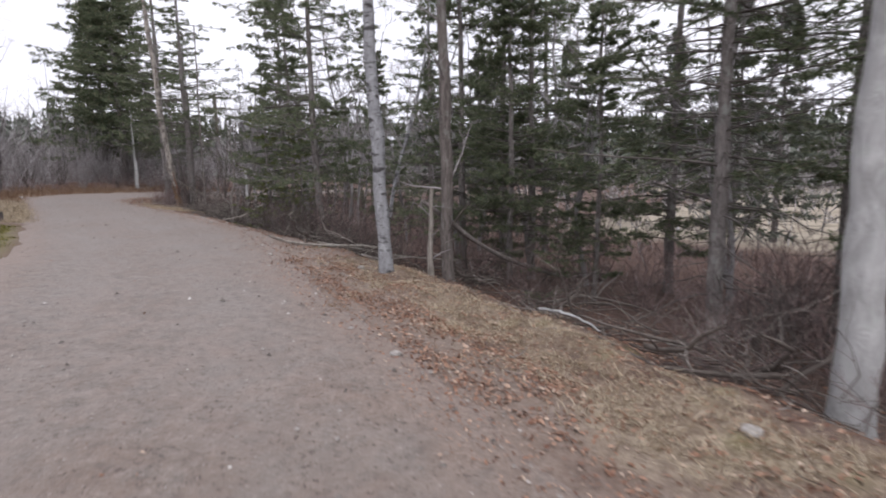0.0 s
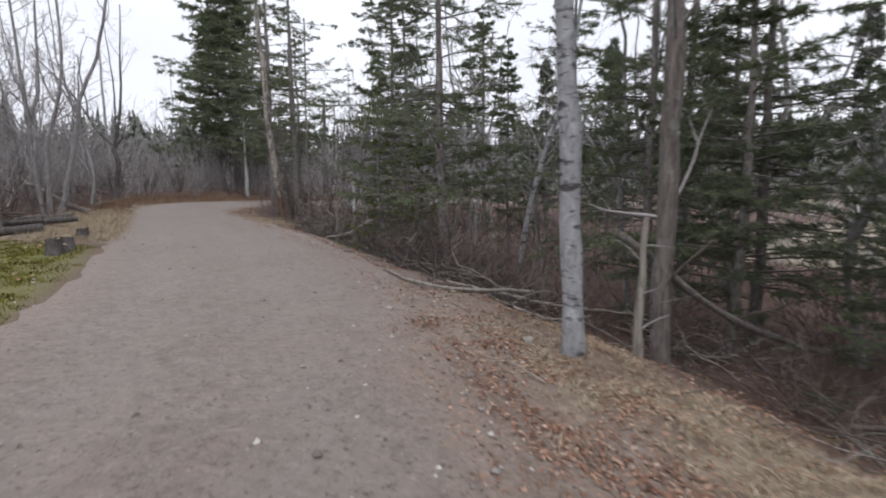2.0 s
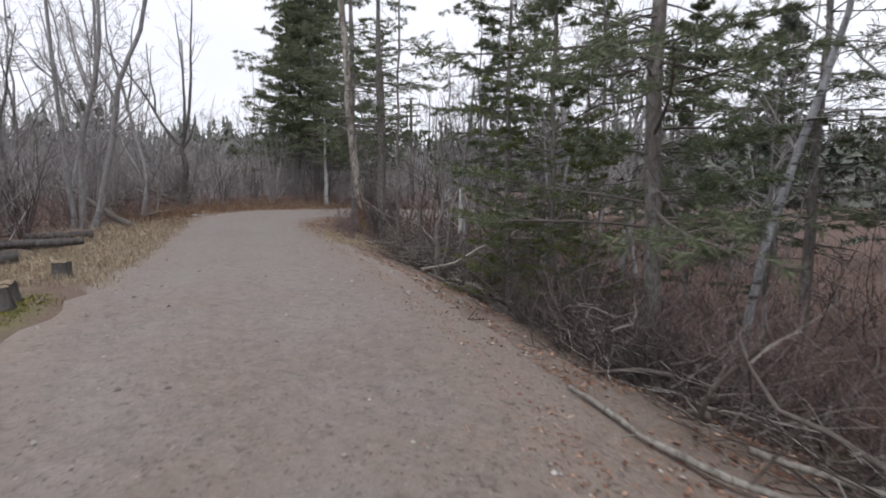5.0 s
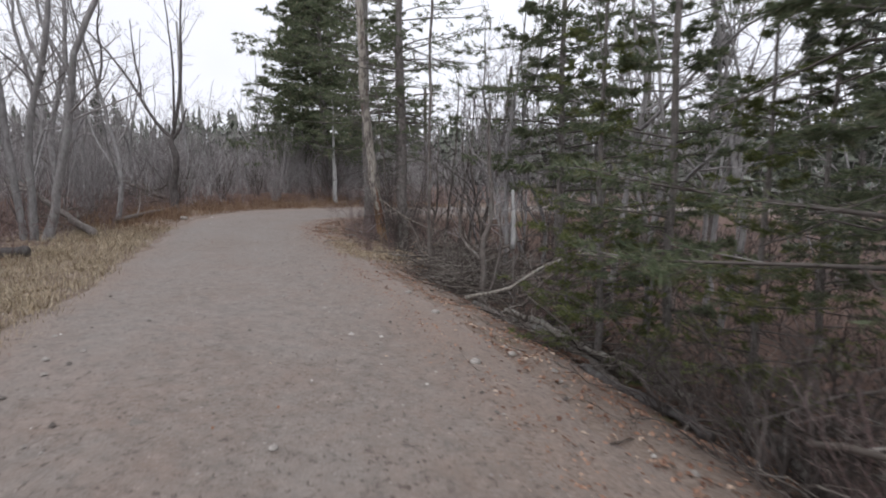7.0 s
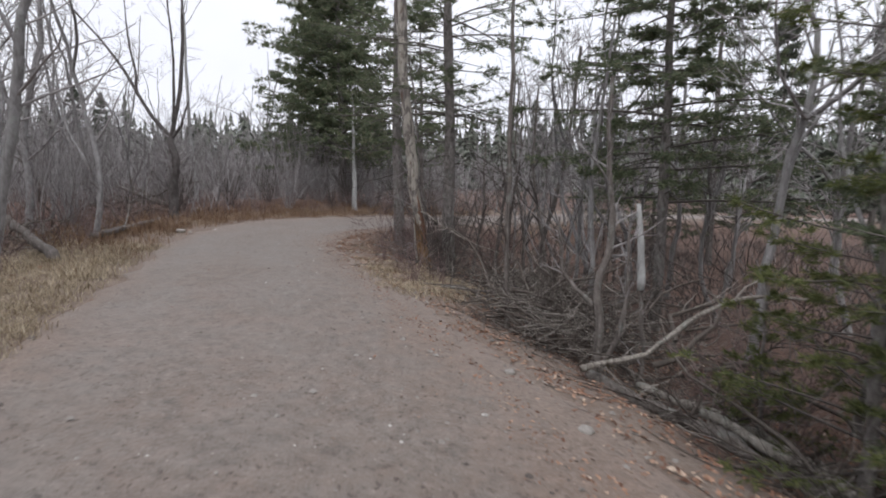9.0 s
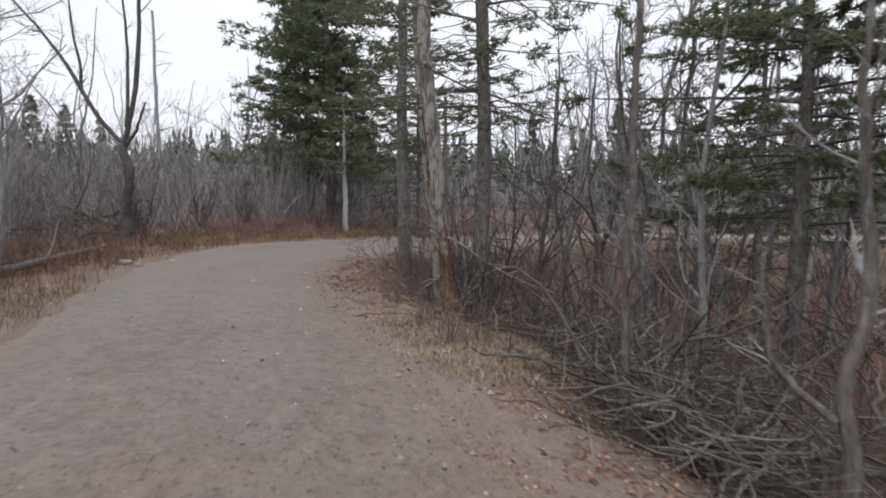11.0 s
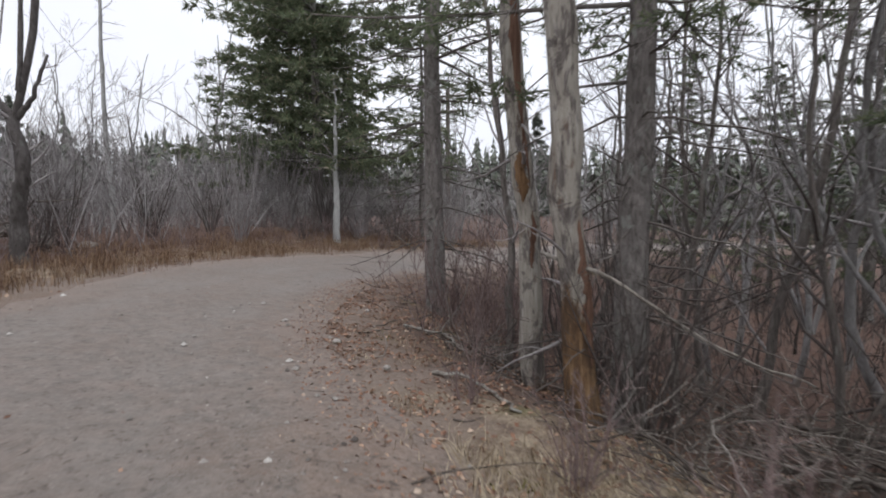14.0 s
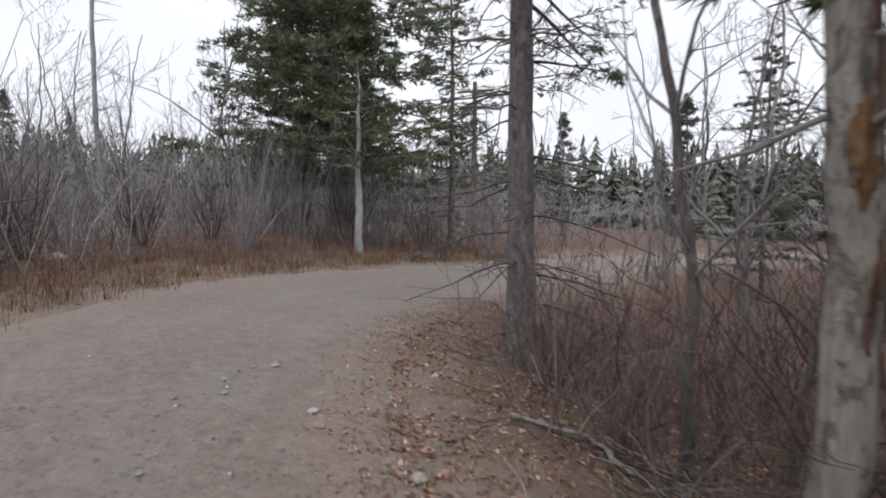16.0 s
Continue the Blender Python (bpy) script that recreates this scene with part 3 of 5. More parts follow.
def spruce_tree(meshes, x, y, label, scale=1.0, turn=0.0, group="spruces beside the trail"):
    e = thing("spruce_tree", 0, 0, 0, label, "tree", group)
    e.matrix_basis = pose(x, y, gz(x, y) - 0.05, 0, 0, turn) @ Matrix.Scale(scale, 4)
    part("trunk", meshes[0], e)
    if len(meshes[1]) == 1:
        tagged(part("crown", meshes[1][0], e), kind="stuff")
    else:
        for me in meshes[1]:
            part("bough", me, e)
    for me in meshes[2]:
        part("dead_branch", me, e, "bare grey dead branch")
    return e


def bare_tree(name, x, y, points, r0, r1, label, bark=None, twig=None, levels=None, limbs=(), group="", n=24, sides=12, wob=0.03, flare=1.35):
    """A leafless tree: a trunk along points from its base, main limbs along given points, and chance branches on them."""
    e = thing(name, x, y, gz(x, y), label, "tree", group)
    P, R = stem([(0, 0, -0.3)] + list(points), r0, r1, n, wob, flare)
    tv, tf = tubes(P, R, sides)
    part("trunk", smooth(mesh_from("trunk", tv, [tf], [bark or GREY_BARK])), e)
    carriers = [(P, R)]
    for pts, a, b in limbs:
        q = stem(pts, a, b, 14, 0.02, 1.0)
        lv, lf = tubes(q[0], q[1], 8)
        part("limb", smooth(mesh_from("limb", lv, [lf], [bark or GREY_BARK])), e)
        carriers.append(q)
    levels = levels or [(12, 0.3, 45, 0.4, 0.35), (5, 0.4, 40, 0.3, 0.5), (4, 0.45, 40, 0.2, 0.55)]
    for c in carriers:
        cur, grown = c, []
        for lv in levels:
            count, ratio, spread, up, thin = lv[:5]
            low = lv[5] if len(lv) > 5 else 0.25
            cur = sprout(cur[0], cur[1], count, ratio, spread, up, thin, 5, 0.16, low)
            cur = (cur[0], np.maximum(cur[1], 0.0025))
            grown.append(cur)
        first = len(grown[0][0])
        for i in range(first):
            own = []
            for k, (bp, br) in enumerate(grown):
                c_each = len(bp) // first
                own.append((bp[i * c_each:(i + 1) * c_each], br[i * c_each:(i + 1) * c_each], 5 if k == 0 else 3))
            v, f = join(own)
            part("branch", mesh_from("branch", v, f, [twig or TWIG]), e)
    return e


def shrub_mesh(stems, h, spread, r=0.014, twig=None, sub=(5, 3), lean=0.0, crook=0.1):
    """The stems of a bare shrub about the origin."""
    az = rng.uniform(0, 6.28, stems)
    out = rng.uniform(0.05, 1, stems) * spread
    d = unit(np.stack([np.cos(az) * out + lean, np.sin(az) * out, np.ones(stems)], 1))
    L = h * rng.uniform(0.55, 1.1, stems)
    pos = np.stack([0.18 * spread * np.cos(az) * rng.uniform(0, 1, stems), 0.18 * spread * np.sin(az) * rng.uniform(0, 1, stems), np.full(stems, -0.15)], 1)
    path = [pos]
    for s in range(7):
        d = unit(d + crook * rng.normal(size=d.shape) + np.array([0, 0, 0.03]))
        pos = pos + d * (L / 7)[:, None]
        path.append(pos)
    P = np.stack(path, 1)
    R = r * rng.uniform(0.6, 1.3, (stems, 1)) * np.linspace(1, 0.25, 8)[None]
    a = sprout(P, R, sub[0], 0.35, 35, 0.3, 0.55, 4, 0.15, 0.2)
    b = sprout(a[0], a[1], sub[1], 0.45, 38, 0.2, 0.6, 2, 0.15, 0.2)
    out, p, q = [], sub[0], sub[0] * sub[1]
    for i in range(stems):
        v, f = join([(P[i:i + 1], R[i:i + 1], 5), (a[0][p * i:p * i + p], np.maximum(a[1][p * i:p * i + p], 0.0022), 3), (b[0][q * i:q * i + q], np.maximum(b[1][q * i:q * i + q], 0.002), 3)])
        out.append(mesh_from("stem", v, f, [twig or TWIG]))
    return out


def scatter(count, where, box, seed):
    """Places inside box (x0, y0, x1, y1) for which where(x, y, s) gives a chance of 0 to 1."""
    r = np.random.default_rng(seed)
    x, y = r.uniform(box[0], box[2], count), r.uniform(box[1], box[3], count)
    s = side_of(x, y)
    keep = r.uniform(0, 1, count) < where(x, y, s)
    return x[keep], y[keep]


def thicket(name, x, y, hmin, hmax, r, label, twig, kids=(3, 2), thick=1.0, kind="stuff", tilt=0.22, minr=0.003, pts=(3, 2)):
    """A stand of bare stems as one piece of stuff."""
    m = len(x)
    z = height(x, y) - 0.1
    d = unit(np.stack([rng.normal(0, tilt, m), rng.normal(0, tilt, m), np.ones(m)], 1))
    L = hmin + (hmax * 1.12 - hmin) * rng.uniform(0, 1, m) ** 1.7
    pos, path = np.stack([x, y, z], 1), []
    path.append(pos)
    for s in range(4):
        d = unit(d + 0.19 * rng.normal(size=d.shape))
        pos = pos + d * (L / 4)[:, None]
        path.append(pos)
    P = np.stack(path, 1)
    R = r * rng.lognormal(-0.15, 0.45, (m, 1)) * np.linspace(1, 0.3, 5)[None]
    batches = [(P[:, ::2], R[:, ::2], 3) if pts[0] == 2 else (P, R, 3)]
    cur = (P, R)
    for k, c in enumerate(kids):
        cur = sprout(cur[0], cur[1], c, 0.38, 38, 0.35, 0.6 * thick, pts[k], 0.16, 0.2)
        cur = (cur[0], np.maximum(cur[1], minr))
        batches.append((*cur, 3))
    v, f = join(batches)
    return tagged(new(name, mesh_from(name, v, f, [twig])), label, "brush", kind=kind)


def sticks(m, x, y, lmin, lmax, r, rise=0.15, lift=0.05):
    """Fallen sticks lying about the given places: tube batch."""
    az = rng.uniform(0, 6.28, m)
    L = rng.uniform(lmin, lmax, m)
    d = unit(np.stack([np.cos(az), np.sin(az), rng.normal(rise, 0.2, m)], 1))
    pos, path = np.stack([x, y, height(x, y) + rng.uniform(0.0, lift, m)], 1), []
    path.append(pos)
    for s in range(5):
        d = unit(d + 0.34 * rng.normal(size=d.shape) * np.array([1, 1, 0.7]))
        pos = pos + d * (L / 5)[:, None]
        path.append(pos)
    P = np.stack(path, 1)
    flat = P.reshape(-1, 3)
    g = height(flat[:, 0], flat[:, 1]).reshape(P.shape[:2])
    P[:, :, 2] = np.maximum(P[:, :, 2], g + 0.005)
    R = r * rng.uniform(0.4, 1.4, (m, 1)) * np.linspace(1, 0.35, 6)[None]
    return P, R


def lying(name, points, r0, r1, label, category, wood, kids=4, group="", sides=9, raised=0.0):
    """A fallen log or branch along (x, y, height over the ground) points, with side branches."""
    pts = [(x, y, gz(x, y) + z) for x, y, z in points]
    c = np.array(pts[0])
    e = thing(name, *c, label, category, group)
    P, R = stem([np.array(p) - c for p in pts], r0, r1, 18, 0.04, 1.0, 0.14)
    v, f = tubes(P, R, sides)
    n = len(v)
    ends = [np.arange(sides)[::-1].reshape(1, -1), (n - sides + np.arange(sides)).reshape(1, -1)]
    part("stem", smooth(mesh_from("stem", v, [f] + ends, [wood])), e)
    if kids:
        a = sprout(P, R, kids, 0.3, 42, 0.1, 0.5, 5, 0.15, 0.3)
        b = sprout(a[0], a[1], 3, 0.45, 40, 0.0, 0.55, 4, 0.15, 0.2)
        v, f = join([(a[0], np.maximum(a[1], 0.003), 4), (b[0], np.maximum(b[1], 0.0022), 3)])
        tagged(part("brushwood", mesh_from("brushwood", v, f, [DEAD_TWIG]), e), kind="stuff")
    return e


# ---- spruces ----
S_BIG = spruce_meshes(15.0, 2.0, 5.2, 0.21, 210, 13, 4, 7, (0.19, 0.052), 0.16, 30, power=0.7, twig_wood=False, split=False)
S_TALL = spruce_meshes(11.0, 1.8, 2.8, 0.12, 90, 10, 3, 12, (0.085, 0.018), 0.30, 60, power=0.55)
S_LOW = spruce_meshes(9.0, 0.8, 2.5, 0.10, 95, 10, 3, 12, (0.085, 0.018), 0.30, 30, power=0.65)
S_MID = spruce_meshes(9.5, 2.2, 2.9, 0.11, 95, 11, 3, 15, (0.10, 0.020), 0.28, 60, power=0.6)
S_WIDE = spruce_meshes(9.5, 1.7, 2.5, 0.11, 74, 11, 4, 11, (0.085, 0.016), 0.22, 50, power=0.5)
S_BUSH = spruce_meshes(6.5, 0.35, 1.45, 0.06, 95, 10, 3, 12, (0.07, 0.015), 0.2, 10)
S_FIR = spruce_meshes(4.6, 0.35, 1.3, 0.05, 58, 8, 3, 10, (0.06, 0.012), 0.12, 12, material=YOUNG_NEEDLE, power=0.6)
S_YOUNG = spruce_meshes(7.5, 0.5, 1.5, 0.06, 80, 9, 3, 10, (0.07, 0.015), 0.15, 35, power=0.55)
S_SPARSE = spruce_meshes(11.5, 3.0, 2.6, 0.155, 75, 9, 3, 10, (0.09, 0.019), 0.25, 80, power=0.45)
S_SAPLING = spruce_meshes(2.1, 0.1, 0.75, 0.025, 42, 7, 2, 9, (0.06, 0.012), 0.1, 0, material=YOUNG_NEEDLE)
S_FAR = spruce_meshes(10.0, 1.0, 2.3, 0.14, 80, 6, 2, 5, (0.28, 0.085), 0.25, 0, material=HAZY_NEEDLE, twig_wood=False, split=False)

spruce_tree(S_BIG, -20.6, 33.7, "tall dense dark green spruce at the trail's bend", 1.0, 20)
spruce_tree(S_BIG, -23.4, 36.4, "tall dark green spruce behind another", 0.85, 80)
spruce_tree(S_TALL, -17.9, 37.2, "dark green spruce with a bare lower trunk", 1.05, 130)
spruce_tree(S_SPARSE, -13.2, 24.85, "tall spruce with dead lower branches at the trail's edge", 1.1, 40)
spruce_tree(S_SPARSE, -10.48, 21.6, "thin-crowned spruce behind two dead trunks", 0.95, 150)
spruce_tree(S_MID, -6.45, 21.2, "dark green spruce standing among bare brush", 1.0, 10)
spruce_tree(S_LOW, -4.5, 32.6, "broad dark spruce beyond the brush", 1.35, 200)
spruce_tree(S_YOUNG, -4.5, 15.7, "slender green spruce on the trail bank", 1.0, 60)
spruce_tree(S_FIR, -5.25, 15.75, "young bushy olive-green fir on the ditch side", 1.0, 90)
spruce_tree(S_FIR, -3.9, 14.3, "young olive-green fir among dead twigs", 0.8, 300)
spruce_tree(S_WIDE, -3.1, 13.0, "spruce with a dark trunk and long heavy boughs", 1.0, 200)
spruce_tree(S_SAPLING, -5.75, 16.6, "small olive-green spruce sapling", 0.8, 0, "saplings")
spruce_tree(S_SAPLING, -4.7, 15.2, "small olive-green spruce sapling", 0.7, 120, "saplings")
spruce_tree(S_TALL, 3.75, 6.9, "tall spruce with dark boughs", 1.0, 0)
spruce_tree(S_TALL, 1.65, 14.2, "tall spruce with a straight dark trunk", 1.0, 70)
spruce_tree(S_LOW, 1.9, 11.2, "spruce with low spreading boughs", 0.95, 140)
spruce_tree(S_LOW, 4.6, 10.4, "spruce with low spreading boughs", 1.05, 250)
spruce_tree(S_LOW, 0.45, 11.6, "spruce with dark drooping boughs", 0.95, 20)
spruce_tree(S_TALL, 3.2, 16.5, "tall spruce with dark boughs", 0.95, 190)
spruce_tree(S_TALL, 6.3, 8.0, "tall spruce with dark boughs", 1.05, 300)
spruce_tree(S_TALL, -0.4, 17.5, "tall spruce with dark boughs", 0.85, 30)
spruce_tree(S_BUSH, 2.7, 9.0, "young bushy dark green spruce", 0.9, 200)
spruce_tree(S_BUSH, 1.35, 10.3, "bushy dark green spruce behind the birch", 1.15, 130)
spruce_tree(S_BUSH, 5.6, 5.2, "young bushy dark green spruce", 1.1, 45)
spruce_tree(S_LOW, -8.2, 36.5, "dark spruce rising behind the brush", 0.85, 15)
spruce_tree(S_LOW, -6.4, 33.6, "dark spruce rising behind the brush", 0.75, 95)
spruce_tree(S_BUSH, -2.2, 18.6, "young bushy dark green spruce", 1.0, 20)
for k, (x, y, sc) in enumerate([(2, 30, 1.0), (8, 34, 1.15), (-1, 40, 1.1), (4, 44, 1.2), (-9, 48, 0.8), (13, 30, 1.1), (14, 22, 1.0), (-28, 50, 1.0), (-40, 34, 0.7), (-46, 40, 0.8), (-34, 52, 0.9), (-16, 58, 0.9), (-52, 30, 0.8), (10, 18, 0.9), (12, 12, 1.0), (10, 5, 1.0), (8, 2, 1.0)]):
    spruce_tree(S_FAR, x, y, "distant dark spruce above the brush, needles greyed for haze", sc, 40 * k, "distant spruces")

# ---- birches, snags and bare trees ----
bare_tree("birch_tree", -0.86, 8.0, [(-0.04, 0.05, 1.5), (-0.1, 0.12, 4), (-0.2, 0.2, 9)], 0.105, 0.055, "grey birch trunk with dark bands beside the trail", BIRCH, levels=[(9, 0.16, 60, 0.3, 0.25, 0.45), (4, 0.4, 40, 0.2, 0.5)], flare=1.5)
bare_tree("maple_tree", 0.1, 8.85, [(0.02, -0.1, 2), (0.05, -0.2, 5), (0.05, -0.2, 9)], 0.11, 0.06, "dark grey lichen-spotted trunk beside the birch", GREY_BARK, levels=[(8, 0.15, 60, 0.1, 0.2, 0.2), (4, 0.4, 40, 0.2, 0.5)])
bare_tree("broken_sapling", -0.2, 8.5, [(0.02, 0, 0.8), (0.05, 0.0, 1.45)], 0.055, 0.03, "short broken dead stem beside the birch", DEAD_WOOD, levels=[(4, 0.25, 60, 0.1, 0.3)], n=10)
SNAPPED = bare_tree("broken_sapling", -6.75, 17.55, [(0.1, 0.05, 0.7), (0.02, 0.15, 1.15)], 0.024, 0.02, "thin broken stem with a pale barkless top", GREY_BARK, levels=[(4, 0.3, 60, 0.0, 0.35)], n=10, flare=1.0)
pv, pf = tubes(*stem([(0.03, 0.13, 1.1), (0.02, 0.2, 1.4), (-0.03, 0.35, 2.05)], 0.046, 0.024, 10, 0.006, 1.0, 0.1), 9)
part("bare_top", smooth(mesh_from("bare_top", pv, [pf, np.arange(9)[::-1].reshape(1, -1), (81 + np.arange(9)).reshape(1, -1)], [PALE])), SNAPPED, "pale barkless splintered top")
bare_tree("alder_tree", -8.38, 18.1, [(-0.03, 0.03, 1.2), (0.02, 0.0, 3.0), (0.1, 0.1, 6.5)], 0.034, 0.018, "thin straight grey stem on the bank", GREY_BARK, DARK_TWIG, levels=[(12, 0.17, 65, 0.0, 0.25, 0.15), (4, 0.42, 42, 0.1, 0.5)], n=16, sides=9)
bare_tree("alder_tree", -7.2, 17.3, [(0.12, 0.1, 0.35), (-0.05, 0.1, 0.8), (0.2, 0.2, 1.5), (0.1, 0.3, 3.2)], 0.055, 0.02, "crooked mossy grey alder on the bank", GREY_BARK, limbs=[([(0.0, 0.1, 0.75), (-0.35, 0.15, 1.05), (-0.4, 0.2, 1.7)], 0.03, 0.012), ([(0.05, 0.05, -0.1), (0.3, 0.0, 0.5), (0.35, 0.1, 1.6)], 0.035, 0.012)], levels=[(7, 0.3, 50, 0.2, 0.4, 0.35), (4, 0.42, 42, 0.1, 0.5)], n=16, sides=9)
bare_tree("alder_tree", -7.6, 20.6, [(0.1, 0.0, 1.0), (0.0, 0.1, 2.2), (0.3, 0.2, 5.0)], 0.05, 0.02, "grey leafless alder rising from a tangle", ALDER_BARK, levels=[(10, 0.3, 55, 0.1, 0.4, 0.2), (4, 0.42, 42, 0.1, 0.5)], n=16, sides=9)
bare_tree("maple_tree", 3.35, 3.95, [(0.05, 0.05, 1), (0.2, 0.2, 3), (0.55, 0.4, 8)], 0.17, 0.10, "thick pale grey leaning trunk", PALE, levels=[(6, 0.2, 60, 0.3, 0.3, 0.5)], flare=1.45)
bare_tree("birch_tree", -1.75, 15.4, [(0.15, 0.1, 1.4), (0.95, 0.5, 4.3), (1.5, 0.7, 7)], 0.07, 0.03, "leaning grey birch with peeling bark", BIRCH, levels=[(9, 0.25, 50, 0.3, 0.35), (4, 0.4, 40, 0.2, 0.5)])
DEAD_A = bare_tree("dead_tree", -11.29, 22.12, [(-0.08, -0.3, 1.6), (-0.16, -0.45, 2.7), (-0.4, -0.7, 8.5)], 0.108, 0.06, "pale dead trunk with red-brown stripped bark", SNAG_PALE, levels=[(14, 0.1, 70, -0.1, 0.2, 0.1), (3, 0.4, 40, 0.0, 0.5)])
DEAD_B = bare_tree("dead_tree", -10.74, 21.16, [(-0.14, -0.22, 1.5), (-0.22, -0.33, 2.6), (-0.4, -0.6, 7.5)], 0.118, 0.08, "thick weathered dead trunk with torn orange base", SNAG_TORN, levels=[(10, 0.1, 75, -0.1, 0.2, 0.08), (3, 0.4, 40, 0.0, 0.5)])
bare_tree("birch_tree", -18.7, 31.6, [(0.0, 0, 1.5), (0.0, 0.0, 3.0), (0.0, 0, 5.0)], 0.12, 0.012, "slim pale trunk in front of the spruces", PALE, levels=[(8, 0.25, 60, 0.1, 0.3, 0.3), (4, 0.4, 40, 0.2, 0.5)])
CROOK = [[(0.0, 0, 2.45), (-0.35, -0.1, 2.75), (-0.85, -0.3, 3.7), (-0.95, -0.3, 4.0), (-1.6, -0.55, 5.1), (-2.8, -1.0, 6.5)],
         [(-0.9, -0.3, 3.85), (-0.82, -0.3, 4.4), (-1.0, -0.35, 5.2), (-1.05, -0.4, 6.4)],
         [(0.05, 0, 2.5), (0.25, 0.1, 3.2), (0.48, 0.2, 5.2), (0.58, 0.25, 7.2), (0.7, 0.3, 8.6)],
         [(0.15, 0, 2.9), (0.2, 0.1, 4.2), (0.2, 0.05, 5.8), (0.05, 0.05, 7.6)],
         [(0.05, 0, 2.45), (0.4, 0.1, 2.85), (0.6, 0.2, 3.5)]]
bare_tree("crooked_tree", -20.2, 23.5, [(-0.05, 0, 0.8), (0.2, 0, 1.7), (0.0, 0, 2.5)], 0.15, 0.09, "crooked forked bare tree by the trail", DARK_BARK, limbs=[(CROOK[0], 0.065, 0.018), (CROOK[1], 0.04, 0.012), (CROOK[2], 0.065, 0.02), (CROOK[3], 0.045, 0.015), (CROOK[4], 0.05, 0.02)], levels=[(6, 0.28, 45, 0.3, 0.4, 0.4), (4, 0.45, 40, 0.2, 0.5), (3, 0.5, 38, 0.1, 0.55)])
bare_tree("dead_pole", -28.5, 32.2, [(0, 0, 2), (-0.15, 0, 5), (-0.2, 0, 9.5)], 0.11, 0.05, "tall straight pale dead pole of a tree", PALE, levels=[(16, 0.1, 70, -0.1, 0.25, 0.3), (3, 0.4, 40, 0.0, 0.5)])
bare_tree("maple_tree", -12.2, 11.7, [(0.1, 0, 1), (0.0, 0, 3), (-0.5, 0.2, 8)], 0.09, 0.04, "slim grey bare tree on the mossy bank", GREY_BARK, levels=[(14, 0.28, 45, 0.4, 0.4, 0.2), (5, 0.4, 40, 0.2, 0.5), (3, 0.45, 40, 0.1, 0.5)])
bare_tree("alder_tree", -15.45, 16.0, [(0.35, 0.13, 1.0), (0.66, 0.24, 2.0), (0.75, 0.28, 2.6), (1.35, 0.5, 4.3), (2.0, 0.7, 6.8)], 0.085, 0.03, "leaning many-stemmed pale grey alder", ALDER_BARK, limbs=[([(-0.15, 0, -0.2), (-0.12, 0, 2.0), (0.35, 0.1, 3.1), (0.62, 0.2, 4.6), (0.55, 0.2, 7.0)], 0.075, 0.025), ([(-0.3, -0.1, -0.2), (-0.45, -0.1, 1.6), (-0.4, -0.15, 3.6), (-0.6, -0.2, 7.0)], 0.07, 0.025), ([(0.4, 0.1, 3.1), (0.0, 0.1, 3.7), (-0.4, 0.2, 5.0)], 0.035, 0.012), ([(0.85, 0.3, 2.9), (0.3, 0.2, 3.9), (0.1, 0.1, 5.5)], 0.03, 0.012)], levels=[(8, 0.25, 48, 0.3, 0.4, 0.35), (5, 0.42, 42, 0.2, 0.5), (3, 0.45, 40, 0.1, 0.5)], wob=0.05)
bare_tree("alder_tree", -20.4, 19.5, [(0.1, 0.1, 1), (-0.1, 0.2, 2.4), (0.7, 0.3, 4.2), (0.9, 0.3, 8.0)], 0.09, 0.03, "crooked pale grey alder", ALDER_BARK, limbs=[([(-0.05, 0.2, 2.2), (-0.6, 0.1, 3.2), (-0.8, 0, 5.0), (-1.3, 0, 6.8)], 0.06, 0.015)], levels=[(14, 0.28, 45, 0.4, 0.4, 0.2), (5, 0.4, 40, 0.2, 0.5), (3, 0.45, 40, 0.1, 0.5)])
bare_tree("alder_tree", -9.0, 23.6, [(0.1, 0.1, 1), (0.5, 0.2, 2.5), (0.8, 0.3, 5.5)], 0.06, 0.03, "bent grey leafless alder", GREY_BARK, levels=[(14, 0.35, 45, 0.3, 0.45, 0.15), (5, 0.4, 40, 0.2, 0.5), (3, 0.45, 40, 0.1, 0.5)])
bare_tree("alder_tree", -11.75, 23.2, [(-0.05, 0.1, 1.4), (-0.35, 0.2, 3.2), (-0.5, 0.3, 5)], 0.05, 0.02, "slim leaning grey alder", GREY_BARK, levels=[(10, 0.3, 45, 0.3, 0.45, 0.25), (4, 0.4, 40, 0.2, 0.5)])

for k, (x, y, h) in enumerate([(-10.2, 25.3, 4.5), (-9.5, 24.5, 5.0), (-10.9, 24.3, 4.0), (-8.6, 22.6, 4.5), (-9.9, 23.3, 5.0)]):
    q = (-1) ** k
    bare_tree("alder_tree", x, y, [(0.1 * q, 0.1, 0.3 * h), (0.35 * q, 0.0, 0.6 * h), (0.3 * q, 0.2, h)], 0.045, 0.015, "crooked dark leafless alder among brush", GREY_BARK, DARK_TWIG, levels=[(12, 0.38, 48, 0.3, 0.5, 0.12), (5, 0.42, 42, 0.2, 0.5), (3, 0.45, 40, 0.1, 0.5)], group="alders beside the trail", n=14, sides=8, wob=0.05)

